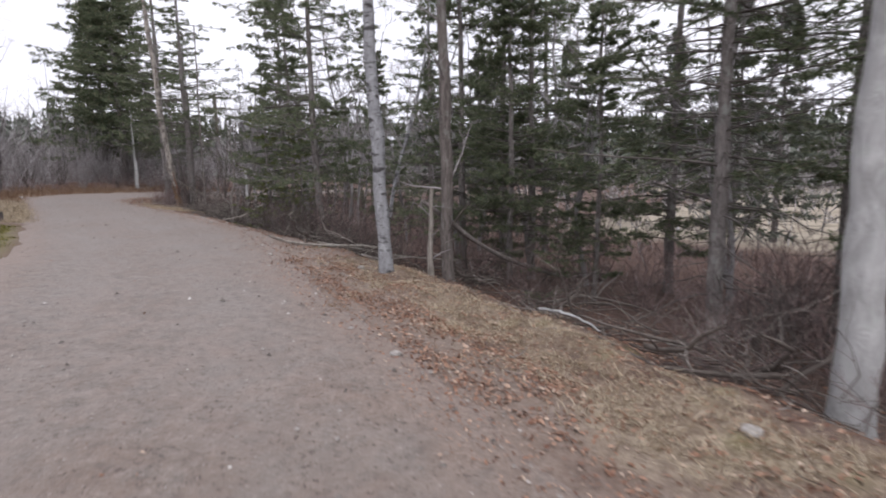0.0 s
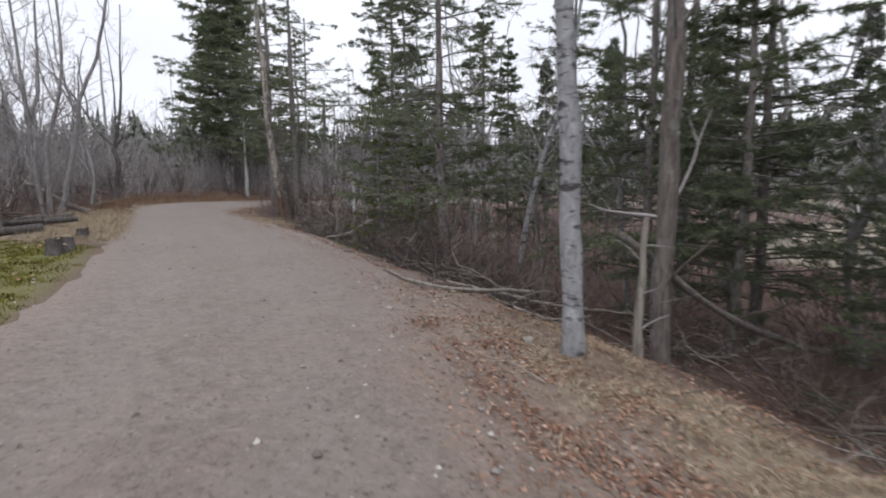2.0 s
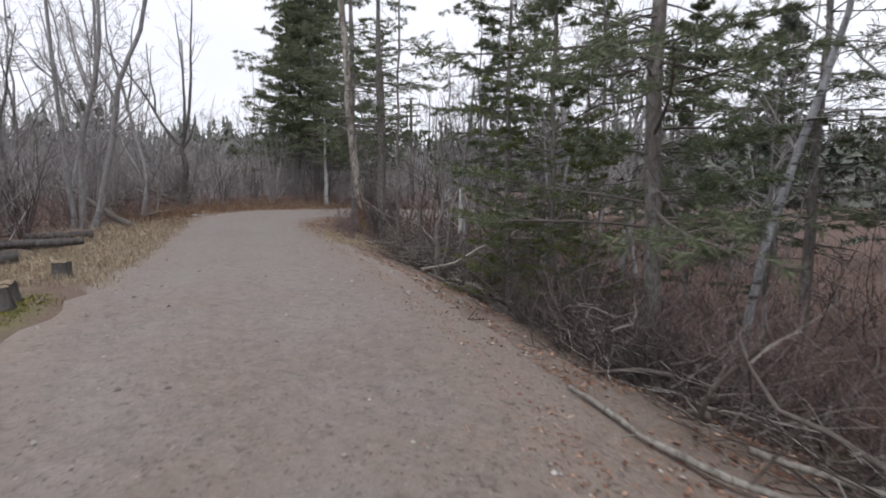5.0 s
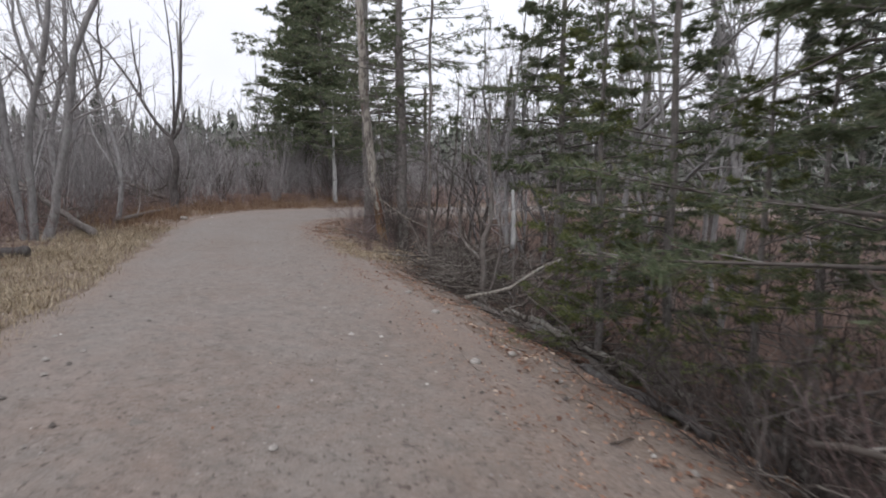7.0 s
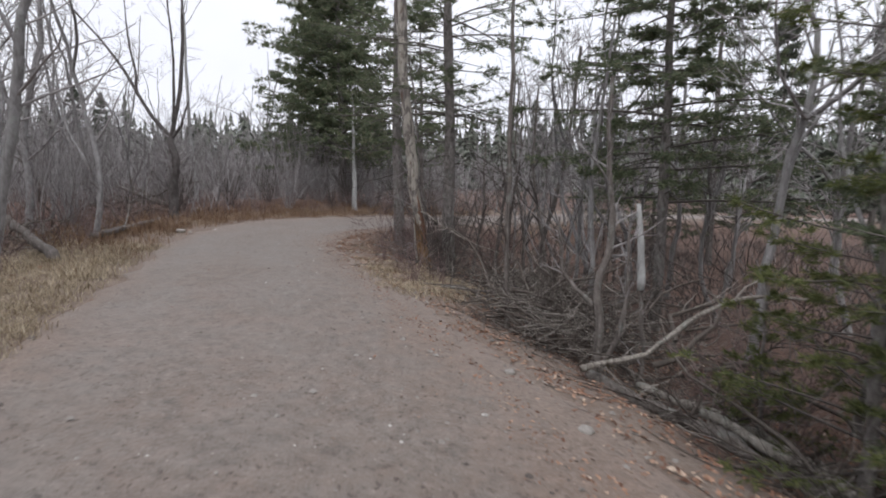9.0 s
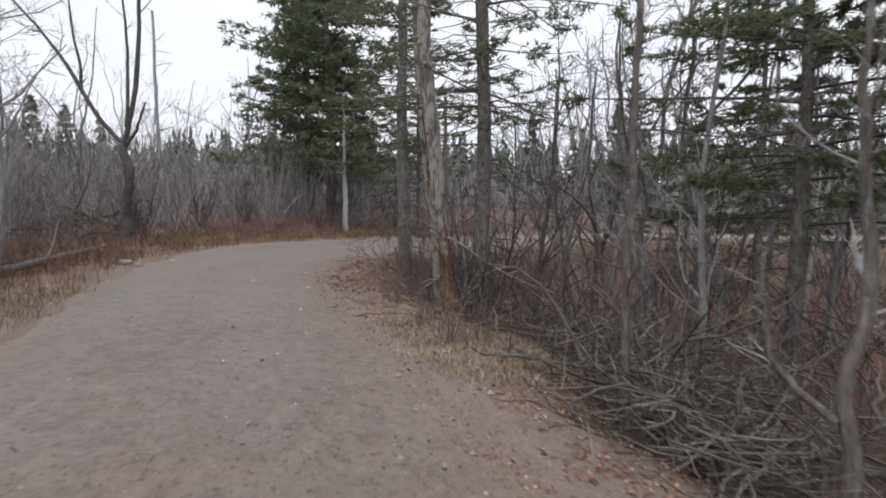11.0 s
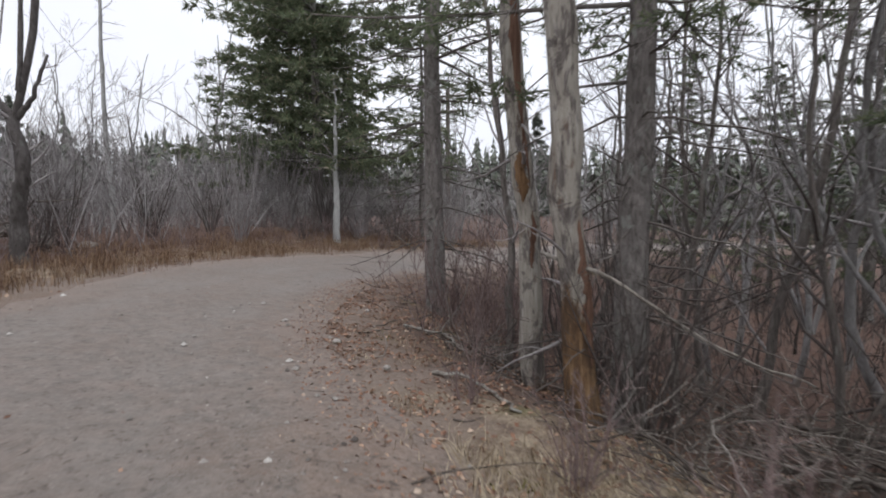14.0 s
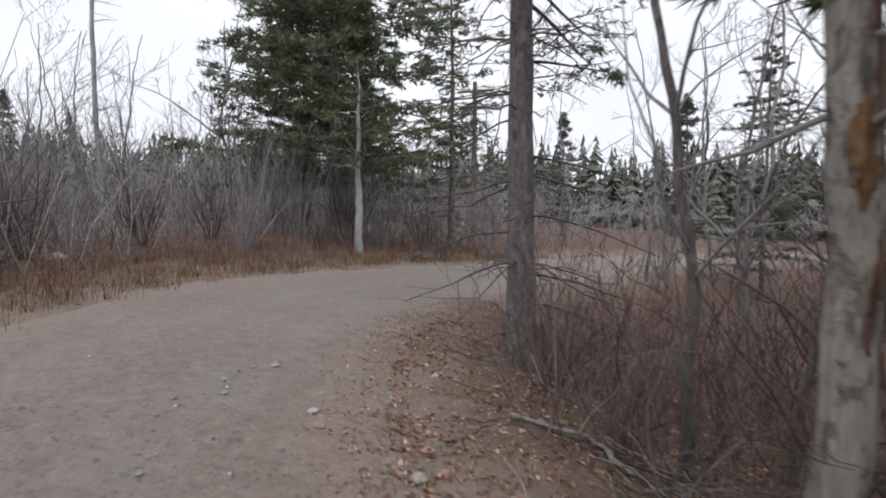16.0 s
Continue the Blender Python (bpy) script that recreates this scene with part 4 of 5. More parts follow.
# slim bare trees standing about in the thickets
tree_rng = np.random.default_rng(21)
BARE = []
for k in range(4):
    lean = tree_rng.uniform(-0.5, 0.5, (3, 2))
    BARE.append(stem([(0, 0, -0.3), (*lean[0], 1.6), (*(lean[0] * 0.3 + lean[1]), 3.2), (*(lean[1] + lean[2]), 5.0), (*(lean[1] + 2 * lean[2]), 7.5)], 0.06, 0.012, 18, 0.08))


def slim_tree(carrier):
    """Meshes of a slim forked bare tree: its trunk, its limbs and each of its branches."""
    P, R = carrier
    tv, tf = tubes(P, R, 7)
    fork = sprout(P, R, 3, 0.55, 26, 0.25, 0.8, 18, 0.10, 0.15, 0.5)
    limbs = []
    for i in range(3):
        lv, lf = tubes(fork[0][i:i + 1], fork[1][i:i + 1], 6)
        limbs.append(smooth(mesh_from("limb", lv, [lf], [ALDER_BARK])))
    P, R = np.concatenate([P, fork[0]]), np.concatenate([R, fork[1]])
    a = sprout(P, R, 7, 0.3, 48, 0.3, 0.5, 6, 0.24, 0.25)
    b = sprout(a[0], a[1], 5, 0.42, 45, 0.25, 0.55, 4, 0.22, 0.2)
    c = sprout(b[0], b[1], 3, 0.45, 38, 0.2, 0.6, 2, 0.15, 0.2)
    out = []
    for i in range(28):
        v, f = join([(a[0][i:i + 1], np.maximum(a[1][i:i + 1], 0.006), 4), (b[0][5 * i:5 * i + 5], np.maximum(b[1][5 * i:5 * i + 5], 0.005), 3), (c[0][15 * i:15 * i + 15], np.maximum(c[1][15 * i:15 * i + 15], 0.0045), 3)])
        out.append(mesh_from("branch", v, f, [TWIG]))
    return smooth(mesh_from("trunk", tv, [tf], [ALDER_BARK])), out, limbs


SLIM = [slim_tree(c) for c in BARE]
spots = [(-16, 13), (-18, 17.5), (-23, 22), (-25, 26), (-22, 17), (-27, 21), (-31, 27), (-26, 31), (-33, 34), (-30, 38), (-37, 30), (-24.5, 40), (-19, 44), (-14.8, 40.5), (-9.5, 30), (-7, 27), (-5, 25), (-8.2, 25.5), (-3, 23), (-10, 36), (-6, 38), (0, 26), (3, 23), (-1.5, 30), (-9.4, 36.9), (-38, 22), (-42, 28), (-15, 48), (-3.5, 20.5), (-8.5, 34), (-13.2, 9.5), (-14.6, 12.2), (-17, 15.2), (-19.8, 15.8), (-24, 19.2), (-28, 24), (-29, 31), (-27, 35.5), (-21.5, 38.5), (-17, 39.5), (-32, 21), (-35, 25.5), (-11.5, 33.8), (-6.6, 30), (-4.4, 28), (-7.2, 22.6), (-5.2, 22.4), (-15.6, 10.5), (-13.8, 7.6), (-16.2, 8.2), (-18.4, 12.6), (-19.5, 10.2), (-17.3, 13.8), (-21.6, 13.6), (-22.6, 21.3), (-25.6, 29.2), (-12.9, 8.6), (-15, 9.2), (-14.9, 13.4), (-17.2, 11.2), (-20.3, 17.2), (-16.9, 18.6), (-24, 15.6), (-27, 18.2), (-24.4, 33.4), (4.2, 7.7), (5.3, 9.2), (3.0, 10.3), (6.6, 6.3), (2.3, 12.9), (7.6, 9.6), (1.0, 15.6), (0.4, 12.6), (-1.2, 16.4), (-4.6, 17.9), (-3.6, 18.9), (-5.3, 19.5), (-8.2, 22.7), (-7.5, 23.9), (-9.3, 24.9), (-6.2, 24.6), (-8.7, 26.4), (-10.6, 27.2)]
for k, (x, y) in enumerate(spots):
    e = thing("bare_tree", 0, 0, 0, "slim leafless grey tree in the brush", "tree", "slim bare trees")
    e.matrix_basis = pose(x, y, gz(x, y), 0, 0, 67 * k) @ Matrix.Scale(tree_rng.uniform(0.7, 1.15), 4)
    part("trunk", SLIM[k % 4][0], e)
    for me in SLIM[k % 4][2]:
        part("limb", me, e)
    for me in SLIM[k % 4][1][::1 if math.hypot(x + 9, y - 15) < 18 else 2]:
        part("branch", me, e)

# ---- utility pole far off ----
pole = thing("utility_pole", -18.9, 44.0, gz(-18.9, 44) - 0.9, "distant wooden utility pole with two crossarms", "utility pole")
pv, pf = tubes(*[a for a in stem([(0, 0, 0), (0, 0, 8.6)], 0.14, 0.1, 6, 0.0, 1.0, 0.0)], 10)
part("pole", smooth(mesh_from("pole", pv, [pf], [POLE_WOOD])), pole)
for zz, w in ((8.2, 0.9), (7.4, 0.7)):
    av, af = tubes(*[a for a in stem([(-w, 0.14, zz), (w, 0.14, zz)], 0.06, 0.06, 5, 0.0, 1.0, 0.0)], 6)
    part("crossarm", mesh_from("crossarm", av, [af], [POLE_WOOD]), pole)

# ---- thickets ----
lx, ly = scatter(5200, lambda x, y, s: smoothstep(2.0, 4, -s - 1.9) * np.where(s < 0, 1, 0) * np.where((x + 21) ** 2 + (y - 31) ** 2 < 9, 0.1, 1) * np.where(y > 22, 1.0, 0.85), (-38, 3, -6, 46), 31)
thicket("brush", lx, ly, 1.4, 4.6, 0.013, "dense leafless grey thicket", TWIG, (4, 3), minr=0.0045)
lx, ly = scatter(2900, lambda x, y, s: smoothstep(1.2, 2.4, -s - 1.9) * (1 - 0.7 * smoothstep(5, 9, -s - 1.9)) * (s < 0) * smoothstep(7, 10, y), (-34, 6, -8, 42), 32)
thicket("low_brush", lx, ly, 0.4, 1.2, 0.006, "low reddish-brown leafless brush", RED_TWIG, (4, 2), minr=0.003)
lx, ly = scatter(1500, lambda x, y, s: smoothstep(1.0, 3.2, s - half_width(y) - verge(y)) * (s < 14) * np.where(y < 16, 0.12, 1.0) * np.where((y < 23.5) & (s < 8), 0.25, 1) * np.where(y > 30, 0.6, 1), (-15, 6, 10, 40), 33)
thicket("brush", lx, ly, 1.0, 3.4, 0.012, "leafless alder thicket beside the trail", DARK_TWIG, (4, 3), minr=0.0034, tilt=0.4)
lx, ly = scatter(1100, lambda x, y, s: smoothstep(0.5, 1.6, s - half_width(y) - verge(y)) * (s < 10) * np.where(y < 9, 0.4, 1), (-9, 1, 10, 20), 34)
thicket("low_brush", lx, ly, 0.3, 1.3, 0.006, "spindly dead undergrowth on the bank", DEAD_TWIG, (4, 3), tilt=0.55, minr=0.0024)
lx, ly = scatter(600, lambda x, y, s: (s > 9) * (s < 17) * 1.0, (-5, 8, 34, 45), 36)
thicket("low_brush", lx, ly, 0.6, 1.6, 0.009, "grey-brown brush along the field", TWIG, (4, 3), minr=0.006)
lx, ly = scatter(3600, lambda x, y, s: (s < 0) * smoothstep(0.7, 1.6, -s - half_width(y) - widen(y, False)) * (1 - smoothstep(3.0, 5.0, -s - half_width(y))), (-26, 13, -9, 33), 39)
thicket("low_brush", lx, ly, 0.25, 0.95, 0.005, "low purplish-brown leafless brush along the bend", RED_TWIG, (4, 2), minr=0.003, tilt=0.35)
lx, ly = scatter(1500, lambda x, y, s: smoothstep(4.5, 6.0, s) * (s < 15) * 1.0, (-12, 15, 8, 34), 38)
thicket("low_brush", lx, ly, 0.4, 1.5, 0.007, "low dark leafless brush beyond the ditch", DARK_TWIG, (4, 2), minr=0.004, tilt=0.35)
# far woods, their haze painted in by the paler twig colour
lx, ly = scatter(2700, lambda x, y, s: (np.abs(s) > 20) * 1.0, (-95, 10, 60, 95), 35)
thicket("far_brush", lx, ly, 3.0, 6.0, 0.03, "far leafless woods, twigs paled grey for haze", HAZY_TWIG, (6, 2), minr=0.022, pts=(2, 2))


lx, ly = scatter(480, lambda x, y, s: (s > half_width(y) + 1.1) * (s < 6) * 0.8, (-13.0, 22.6, -9.5, 27.5), 37)
thicket("low_brush", lx, ly, 0.6, 1.9, 0.006, "fine reddish-brown leafless brush by the trail", RED_TWIG, (4, 3), minr=0.0025)


# ---- far conifer ridge ----
def far_ridge(count, seed):
    r = np.random.default_rng(seed)
    az = r.uniform(-1.35, 1.25, count)
    dist = r.uniform(95, 190, count)
    x, y = dist * np.sin(az) - 8, dist * np.cos(az) + 8
    z = height(x, y)
    h = r.uniform(10.5, 14.5, count) * (0.7 + dist / 330)
    k = 60
    u = r.uniform(0, 1, (count, k)) ** 0.8
    a = r.uniform(0, 6.28, (count, k))
    rad = h[:, None] * 0.24 * (1 - u) + 0.15
    d = np.stack([np.cos(a), np.sin(a), np.full_like(a, -0.25)], 2)
    q = np.stack([np.broadcast_to(x[:, None], a.shape), np.broadcast_to(y[:, None], a.shape), z[:, None] + h[:, None] * (0.06 + 0.94 * u)], 2)
    tip = q + d * (rad * r.uniform(0.6, 1.2, rad.shape))[..., None]
    w = np.stack([-np.sin(a), np.cos(a), np.zeros_like(a)], 2) * (0.45 * rad + 0.1)[..., None]
    up = np.array([0, 0, 1.0]) * (0.06 * h)[:, None, None]
    v = np.stack([tip - w, tip + w, q + up], 2).reshape(-1, 3)
    # the ridge's haze is only in its greyed needle colour
    return tagged(new("far_conifers", mesh_from("far_conifers", v, [np.arange(len(v)).reshape(-1, 3)], [HAZY_NEEDLE])), "far wooded ridge of dark conifers, greyed for haze", "trees", kind="stuff")


far_ridge(1150, 41)


# ---- torn bark on the dead trees ----
def bark_patch(tree, name, wood, z0, z1, az, wide, label, proud=0.006):
    """A ragged patch of bare wood wrapped on the trunk of a tree, between two heights and about the azimuth az (degrees)."""
    trunk = [c for c in tree.children if c.name.split(".")[0] == "trunk"][0]
    co = np.zeros(len(trunk.data.vertices) * 3, np.float32)
    trunk.data.vertices.foreach_get("co", co)
    rings = co.reshape(-1, 12, 3)
    mid = rings.mean(1)
    rad = np.linalg.norm(rings - mid[:, None], axis=2).mean(1)
    k, n = 9, 22
    zz = np.linspace(z0, z1, n)
    cx, cy, rr = [np.interp(zz, mid[:, 2], q) for q in (mid[:, 0], mid[:, 1], rad)]
    fall = np.sin(np.linspace(0.08, np.pi - 0.08, n)) ** 0.85
    half = radians(wide) * fall * np.clip(1 + 0.3 * rng.normal(size=n), 0.45, 1.6)
    shift = radians(az) + np.cumsum(rng.normal(0, 0.05, n))
    u = np.linspace(-1, 1, k)
    A = shift[:, None] + half[:, None] * u[None]
    out = rr[:, None] * 1.02 + proud * (1 - u[None] ** 2) + 0.002 * rng.normal(size=A.shape)
    out = np.where(np.abs(u[None]) > 0.95, rr[:, None] * 0.96, out)
    V = np.stack([cx[:, None] + out * np.cos(A), cy[:, None] + out * np.sin(A), zz[:, None] + 0.008 * rng.normal(size=A.shape)], 2)
    i = np.arange(n * k).reshape(n, k)
    q = np.stack([i[:-1, :-1], i[:-1, 1:], i[1:, 1:], i[1:, :-1]], -1).reshape(-1, 4)
    return part(name, smooth(mesh_from(name, V.reshape(-1, 3), [q], [wood])), trunk, label)


bark_patch(DEAD_A, "bare_wood", RED_WOOD, 1.9, 5.6, -52, 30, "red-brown stripped wood")
bark_patch(DEAD_A, "scar", RAW_WOOD, 1.78, 2.2, -100, 34, "orange torn scar", 0.012)
bark_patch(DEAD_A, "bare_wood", RED_WOOD, 1.2, 1.7, -70, 16, "red-brown stripped wood")
bark_patch(DEAD_B, "bare_wood", RED_WOOD, 0.5, 1.5, -30, 26, "red-brown torn wood", 0.010)


# ---- shrubs ----
SHRUBS = [shrub_mesh(18, 2.6, 0.5, 0.014, DARK_TWIG), shrub_mesh(14, 1.6, 0.8, 0.014, DARK_TWIG), shrub_mesh(26, 3.4, 0.55, 0.017), shrub_mesh(12, 1.0, 0.5, 0.008, RED_TWIG), shrub_mesh(22, 1.7, 1.1, 0.012, RED_TWIG, (6, 4), 0.0, 0.22), shrub_mesh(30, 1.5, 1.3, 0.011, DARK_TWIG, (7, 4), 0.0, 0.28)]
shrub_list = [(-20.4, 29.3, 2, 1.0), (-20.9, 32.2, 2, 1.0), (-22.0, 32.3, 2, 1.1), (-19.7, 32.9, 0, 1.2), (-22.9, 34.6, 2, 1.2), (-18.9, 33.5, 2, 0.9), (-3.9, 12.9, 5, 1.0), (-3.2, 12.1, 5, 0.8), (-2.6, 12.9, 5, 1.0), (-3.6, 13.7, 5, 1.1), (-2.0, 12.3, 5, 0.9), (-4.5, 13.9, 5, 0.7), (-1.3, 11.6, 5, 0.7), (4.0, 6.1, 5, 1.0), (5.0, 6.8, 5, 1.1), (4.4, 4.6, 5, 0.8), (-10.35, 21.3, 0, 0.9), (-10.9, 22.4, 0, 1.0), (-10.2, 19.15, 3, 0.9), (-9.9, 19.6, 3, 0.7), (-12.75, 24.3, 3, 1.0), (-13.0, 25.4, 3, 1.1),
              (-12.1, 23.4, 3, 1.2), (-3.3, 12.6, 4, 1.0), (-2.6, 12.0, 4, 0.9), (-2.1, 13.0, 4, 1.1), (-1.2, 12.4, 4, 0.8),
              (-16.2, 35.6, 2, 0.9), (-18.0, 34.6, 0, 1.0), (-17.2, 31.8, 3, 0.9), (-23.2, 29.0, 0, 1.1),
              (-10.8, 19.9, 3, 0.8), (-11.6, 20.8, 3, 0.7), (-5.6, 16.9, 4, 0.8), (2.9, 5.0, 4, 0.7), (1.5, 8.6, 4, 0.7), (4.2, 7.2, 4, 1.1), (5.4, 7.6, 4, 1.2), (3.4, 8.6, 4, 1.0), (6.2, 9.6, 4, 1.3), (3.0, 11.0, 4, 1.1), (5.6, 3.8, 4, 1.2), (3.6, 3.3, 4, 0.6), (4.6, 5.4, 4, 1.0), (0.6, 10.4, 4, 0.7), (-0.6, 11.2, 4, 0.9),
              (-12.6, 10.2, 2, 0.9), (-13.6, 12.4, 2, 0.9), (-15.2, 14.4, 0, 1.0), (-16.6, 16.5, 1, 1.0), (-17.4, 19.0, 3, 1.0), (-11.2, 8.4, 2, 0.9), (-20.6, 20.6, 2, 0.9), (-24.5, 23.5, 2, 1.0), (-22.4, 30.4, 0, 1.1), (-19.4, 30.9, 1, 1.0), (-24.6, 27.0, 2, 0.9), (-22.6, 26.0, 0, 1.0), (-20.0, 33.6, 2, 0.9), (-17.0, 33.2, 1, 1.0), (-21.6, 24.6, 1, 1.1), (-26, 25, 2, 1.0), (-11.0, 34.6, 2, 0.9)]
shrub_label = ["leafless grey alder shrub", "low spreading bare grey shrub", "tall fan-shaped leafless shrub", "small reddish bare shrub at the verge", "tangled red-brown leafless shrub", "dense dark tangle of leafless twigs"]
for k, (x, y, v, sc) in enumerate(shrub_list):
    o = new("shrub")
    o.empty_display_size = 0.3
    o.matrix_basis = pose(x, y, gz(x, y), 0, 0, 53 * k) @ Matrix.Scale(sc, 4)
    for me in SHRUBS[v]:
        part("stem", me, o)
    tagged(o, shrub_label[v], "shrub", "bare shrubs")


# ---- fallen wood ----
def brush_pile(x, y, rx, ry, h, big, small, label, turn=0.0, r=0.022, lmin=0.8, lmax=2.4):
    e = thing("brush_pile", x, y, gz(x, y), label, "brush pile", "piles of dead branches")
    base = np.array([x, y, gz(x, y)])

    def heap(m, a, b, rad):
        px, py = rng.normal(0, rx * 0.5, m), rng.normal(0, ry * 0.5, m)
        c, s = math.cos(radians(turn)), math.sin(radians(turn))
        P, R = sticks(m, x + c * px - s * py, y + s * px + c * py, a, b, rad, 0.12, h)
        clear = (side_of(P[..., 0], P[..., 1]) * np.sign(side_of(np.array([x]), np.array([y])))).min(1) > half_width(y) + max(0.45, 0.85 * float(verge(y)))
        return P[clear] - base, R[clear]

    P, R = heap(big, lmin, lmax, r)
    for i in range(len(P)):
        a = sprout(P[i:i + 1], R[i:i + 1], 5, 0.35, 45, 0.15, 0.5, 4, 0.18, 0.2)
        v2, f2 = join([(P[i:i + 1], R[i:i + 1], 6), (a[0], np.maximum(a[1], 0.0025), 3)])
        part("branch", mesh_from("branch", v2, f2, [DEAD_TWIG]), e)
    P, R = heap(small, 0.4, 1.3, 0.007)
    a = sprout(P, R, 4, 0.4, 45, 0.1, 0.6, 4, 0.18, 0.2)
    v, f = join([(P, R, 4), (a[0], np.maximum(a[1], 0.002), 3)])
    tagged(part("brushwood", mesh_from("brushwood", v, f, [DEAD_TWIG]), e), kind="stuff")
    return e


brush_pile(-2.0, 10.9, 1.5, 0.8, 0.25, 14, 120, "grey pile of dead branches on the bank", 125)
brush_pile(-3.2, 12.0, 1.2, 0.8, 0.5, 10, 130, "dense heap of dead twigs under a spruce", 125)
brush_pile(-7.9, 18.4, 1.5, 0.7, 0.4, 14, 130, "grey heap of dead branches on the bank", 130)
brush_pile(-8.6, 21.0, 1.4, 0.9, 0.6, 26, 150, "high tangle of dead grey branches", 120, 0.024, 0.9, 2.2)
brush_pile(-7.4, 19.2, 1.2, 0.9, 0.5, 18, 110, "dark tangle of dead grey branches", 120, 0.02, 0.8, 2.0)
brush_pile(-8.0, 18.0, 1.2, 0.6, 0.45, 16, 110, "heap of crooked dead branches", 130, 0.018, 0.7, 1.6)
brush_pile(-8.2, 20.4, 1.5, 1.0, 0.5, 22, 130, "large tangle of dead grey branches", 130, 0.022, 0.8, 2.0)
brush_pile(-6.7, 19.0, 1.5, 1.1, 0.5, 14, 110, "tangle of dead branches among alders", 130, 0.028, 1.2, 2.8)
brush_pile(-9.2, 22.2, 1.2, 0.9, 0.4, 12, 100, "tangle of dead grey branches", 130, 0.018, 0.7, 1.6)
brush_pile(1.9, 6.9, 1.4, 0.8, 0.3, 9, 60, "dead branches heaped along the bank", 118)
brush_pile(2.8, 4.6, 1.2, 0.7, 0.3, 10, 100, "dead branches heaped along the bank", 118)
brush_pile(0.7, 9.9, 1.3, 0.8, 0.3, 9, 90, "dead branches under the spruces", 125)
brush_pile(-5.0, 16.0, 1.0, 0.6, 0.3, 8, 90, "dead twigs heaped below small spruces", 125)
brush_pile(-10.3, 20.4, 0.9, 0.6, 0.12, 9, 70, "dead twigs at the foot of dead trees", 125, 0.009, 0.5, 1.1)
brush_pile(-11.9, 22.7, 0.9, 0.6, 0.12, 8, 70, "dead twigs at the trail's edge", 125, 0.009, 0.5, 1.1)
brush_pile(-13.0, 11.6, 1.8, 1.0, 0.4, 14, 100, "grey dead branches behind the stumps", 130, 0.03, 1.2, 3.0)
brush_pile(-17.0, 17.6, 1.8, 1.0, 0.4, 10, 90, "dead branches in the low brush", 130, 0.025, 1.0, 2.6)
brush_pile(-22.0, 23.5, 2.0, 1.4, 0.5, 12, 80, "grey fallen branches in the brush", 130, 0.03, 1.2, 3.0)

FALLEN = "fallen branches and logs"
brush_pile(-6.1, 16.5, 1.3, 0.5, 0.15, 12, 110, "small dead branches heaped over logs", 128, 0.012, 0.5, 1.3)
lying("fallen_branch", [(-3.75, 11.1, 0.03), (-3.0, 10.35, 0.05), (-2.3, 10.05, 0.07), (-1.75, 10.3, 0.2), (-1.3, 10.9, 0.35)], 0.018, 0.03, "long curved pale dead branch along the trail edge", "branch", DEAD_WOOD, 6, FALLEN, 7)
lying("fallen_branch", [(-2.6, 10.6, 0.08), (-1.6, 10.35, 0.12), (-0.7, 10.5, 0.3), (0.4, 10.8, 0.35)], 0.025, 0.012, "forked pale dead branch on the bank", "branch", DEAD_WOOD, 8, FALLEN, 7)
lying("fallen_branch", [(-1.6, 9.6, 0.05), (-1.1, 9.2, 0.06), (-0.6, 9.35, 0.3)], 0.015, 0.008, "bent pale dead stick", "branch", DEAD_WOOD, 4, FALLEN, 6)
lying("fallen_branch", [(-0.3, 8.9, 1.35), (0.9, 9.4, 0.75), (2.4, 10.2, 0.2), (4.0, 11.6, 0.12)], 0.045, 0.03, "dark fallen stem leaning from the trunk", "branch", GREY_BARK, 8, FALLEN, 8)
lying("fallen_branch", [(1.25, 6.2, 0.1), (1.35, 5.7, 0.12), (1.65, 5.2, 0.05)], 0.022, 0.01, "pale forked dead branch on the verge", "branch", PALE, 7, FALLEN, 7)
lying("fallen_branch", [(-3.95, 15.1, 0.5), (-3.8, 14.3, 0.3), (-3.5, 13.3, 0.08), (-3.0, 12.9, 0.1)], 0.03, 0.045, "dark forked fallen branch in the ditch", "branch", GREY_BARK, 6, FALLEN, 7)
lying("log", [(-7.19, 17.10, 0.05), (-6.64, 16.80, 0.06), (-6.04, 16.25, 0.05)], 0.058, 0.072, "grey-brown log lying along the bank", "log", GREY_BARK, 5, FALLEN)
lying("log", [(-6.09, 16.20, 0.08), (-5.54, 15.85, 0.1), (-4.99, 15.10, 0.06)], 0.065, 0.052, "dark weathered log on the bank", "log", GREY_BARK, 4, FALLEN)
lying("log", [(-6.74, 17.20, 0.13), (-6.04, 16.70, 0.17), (-5.24, 16.15, 0.15)], 0.042, 0.033, "slim grey log on a heap", "log", DEAD_WOOD, 6, FALLEN)
lying("log", [(-5.64, 15.70, 0.03), (-5.04, 15.30, 0.05), (-4.44, 14.60, 0.04)], 0.039, 0.029, "slim brown log at the trail edge", "log", RED_WOOD, 4, FALLEN)
lying("log", [(-5.34, 16.00, 0.12), (-4.74, 15.30, 0.12), (-4.24, 15.00, 0.1)], 0.058, 0.052, "short split log on a heap", "log", DEAD_WOOD, 2, FALLEN)
lying("log", [(-6.44, 16.85, 0.05), (-5.84, 16.65, 0.08), (-5.14, 16.45, 0.06)], 0.052, 0.039, "red-brown rotten log in a heap", "log", RED_WOOD, 3, FALLEN)
lying("log", [(-6.2, 16.55, 0.2), (-5.4, 15.9, 0.22), (-4.6, 15.1, 0.16)], 0.05, 0.045, "pale split log lying on a heap", "log", DEAD_WOOD, 3, FALLEN)
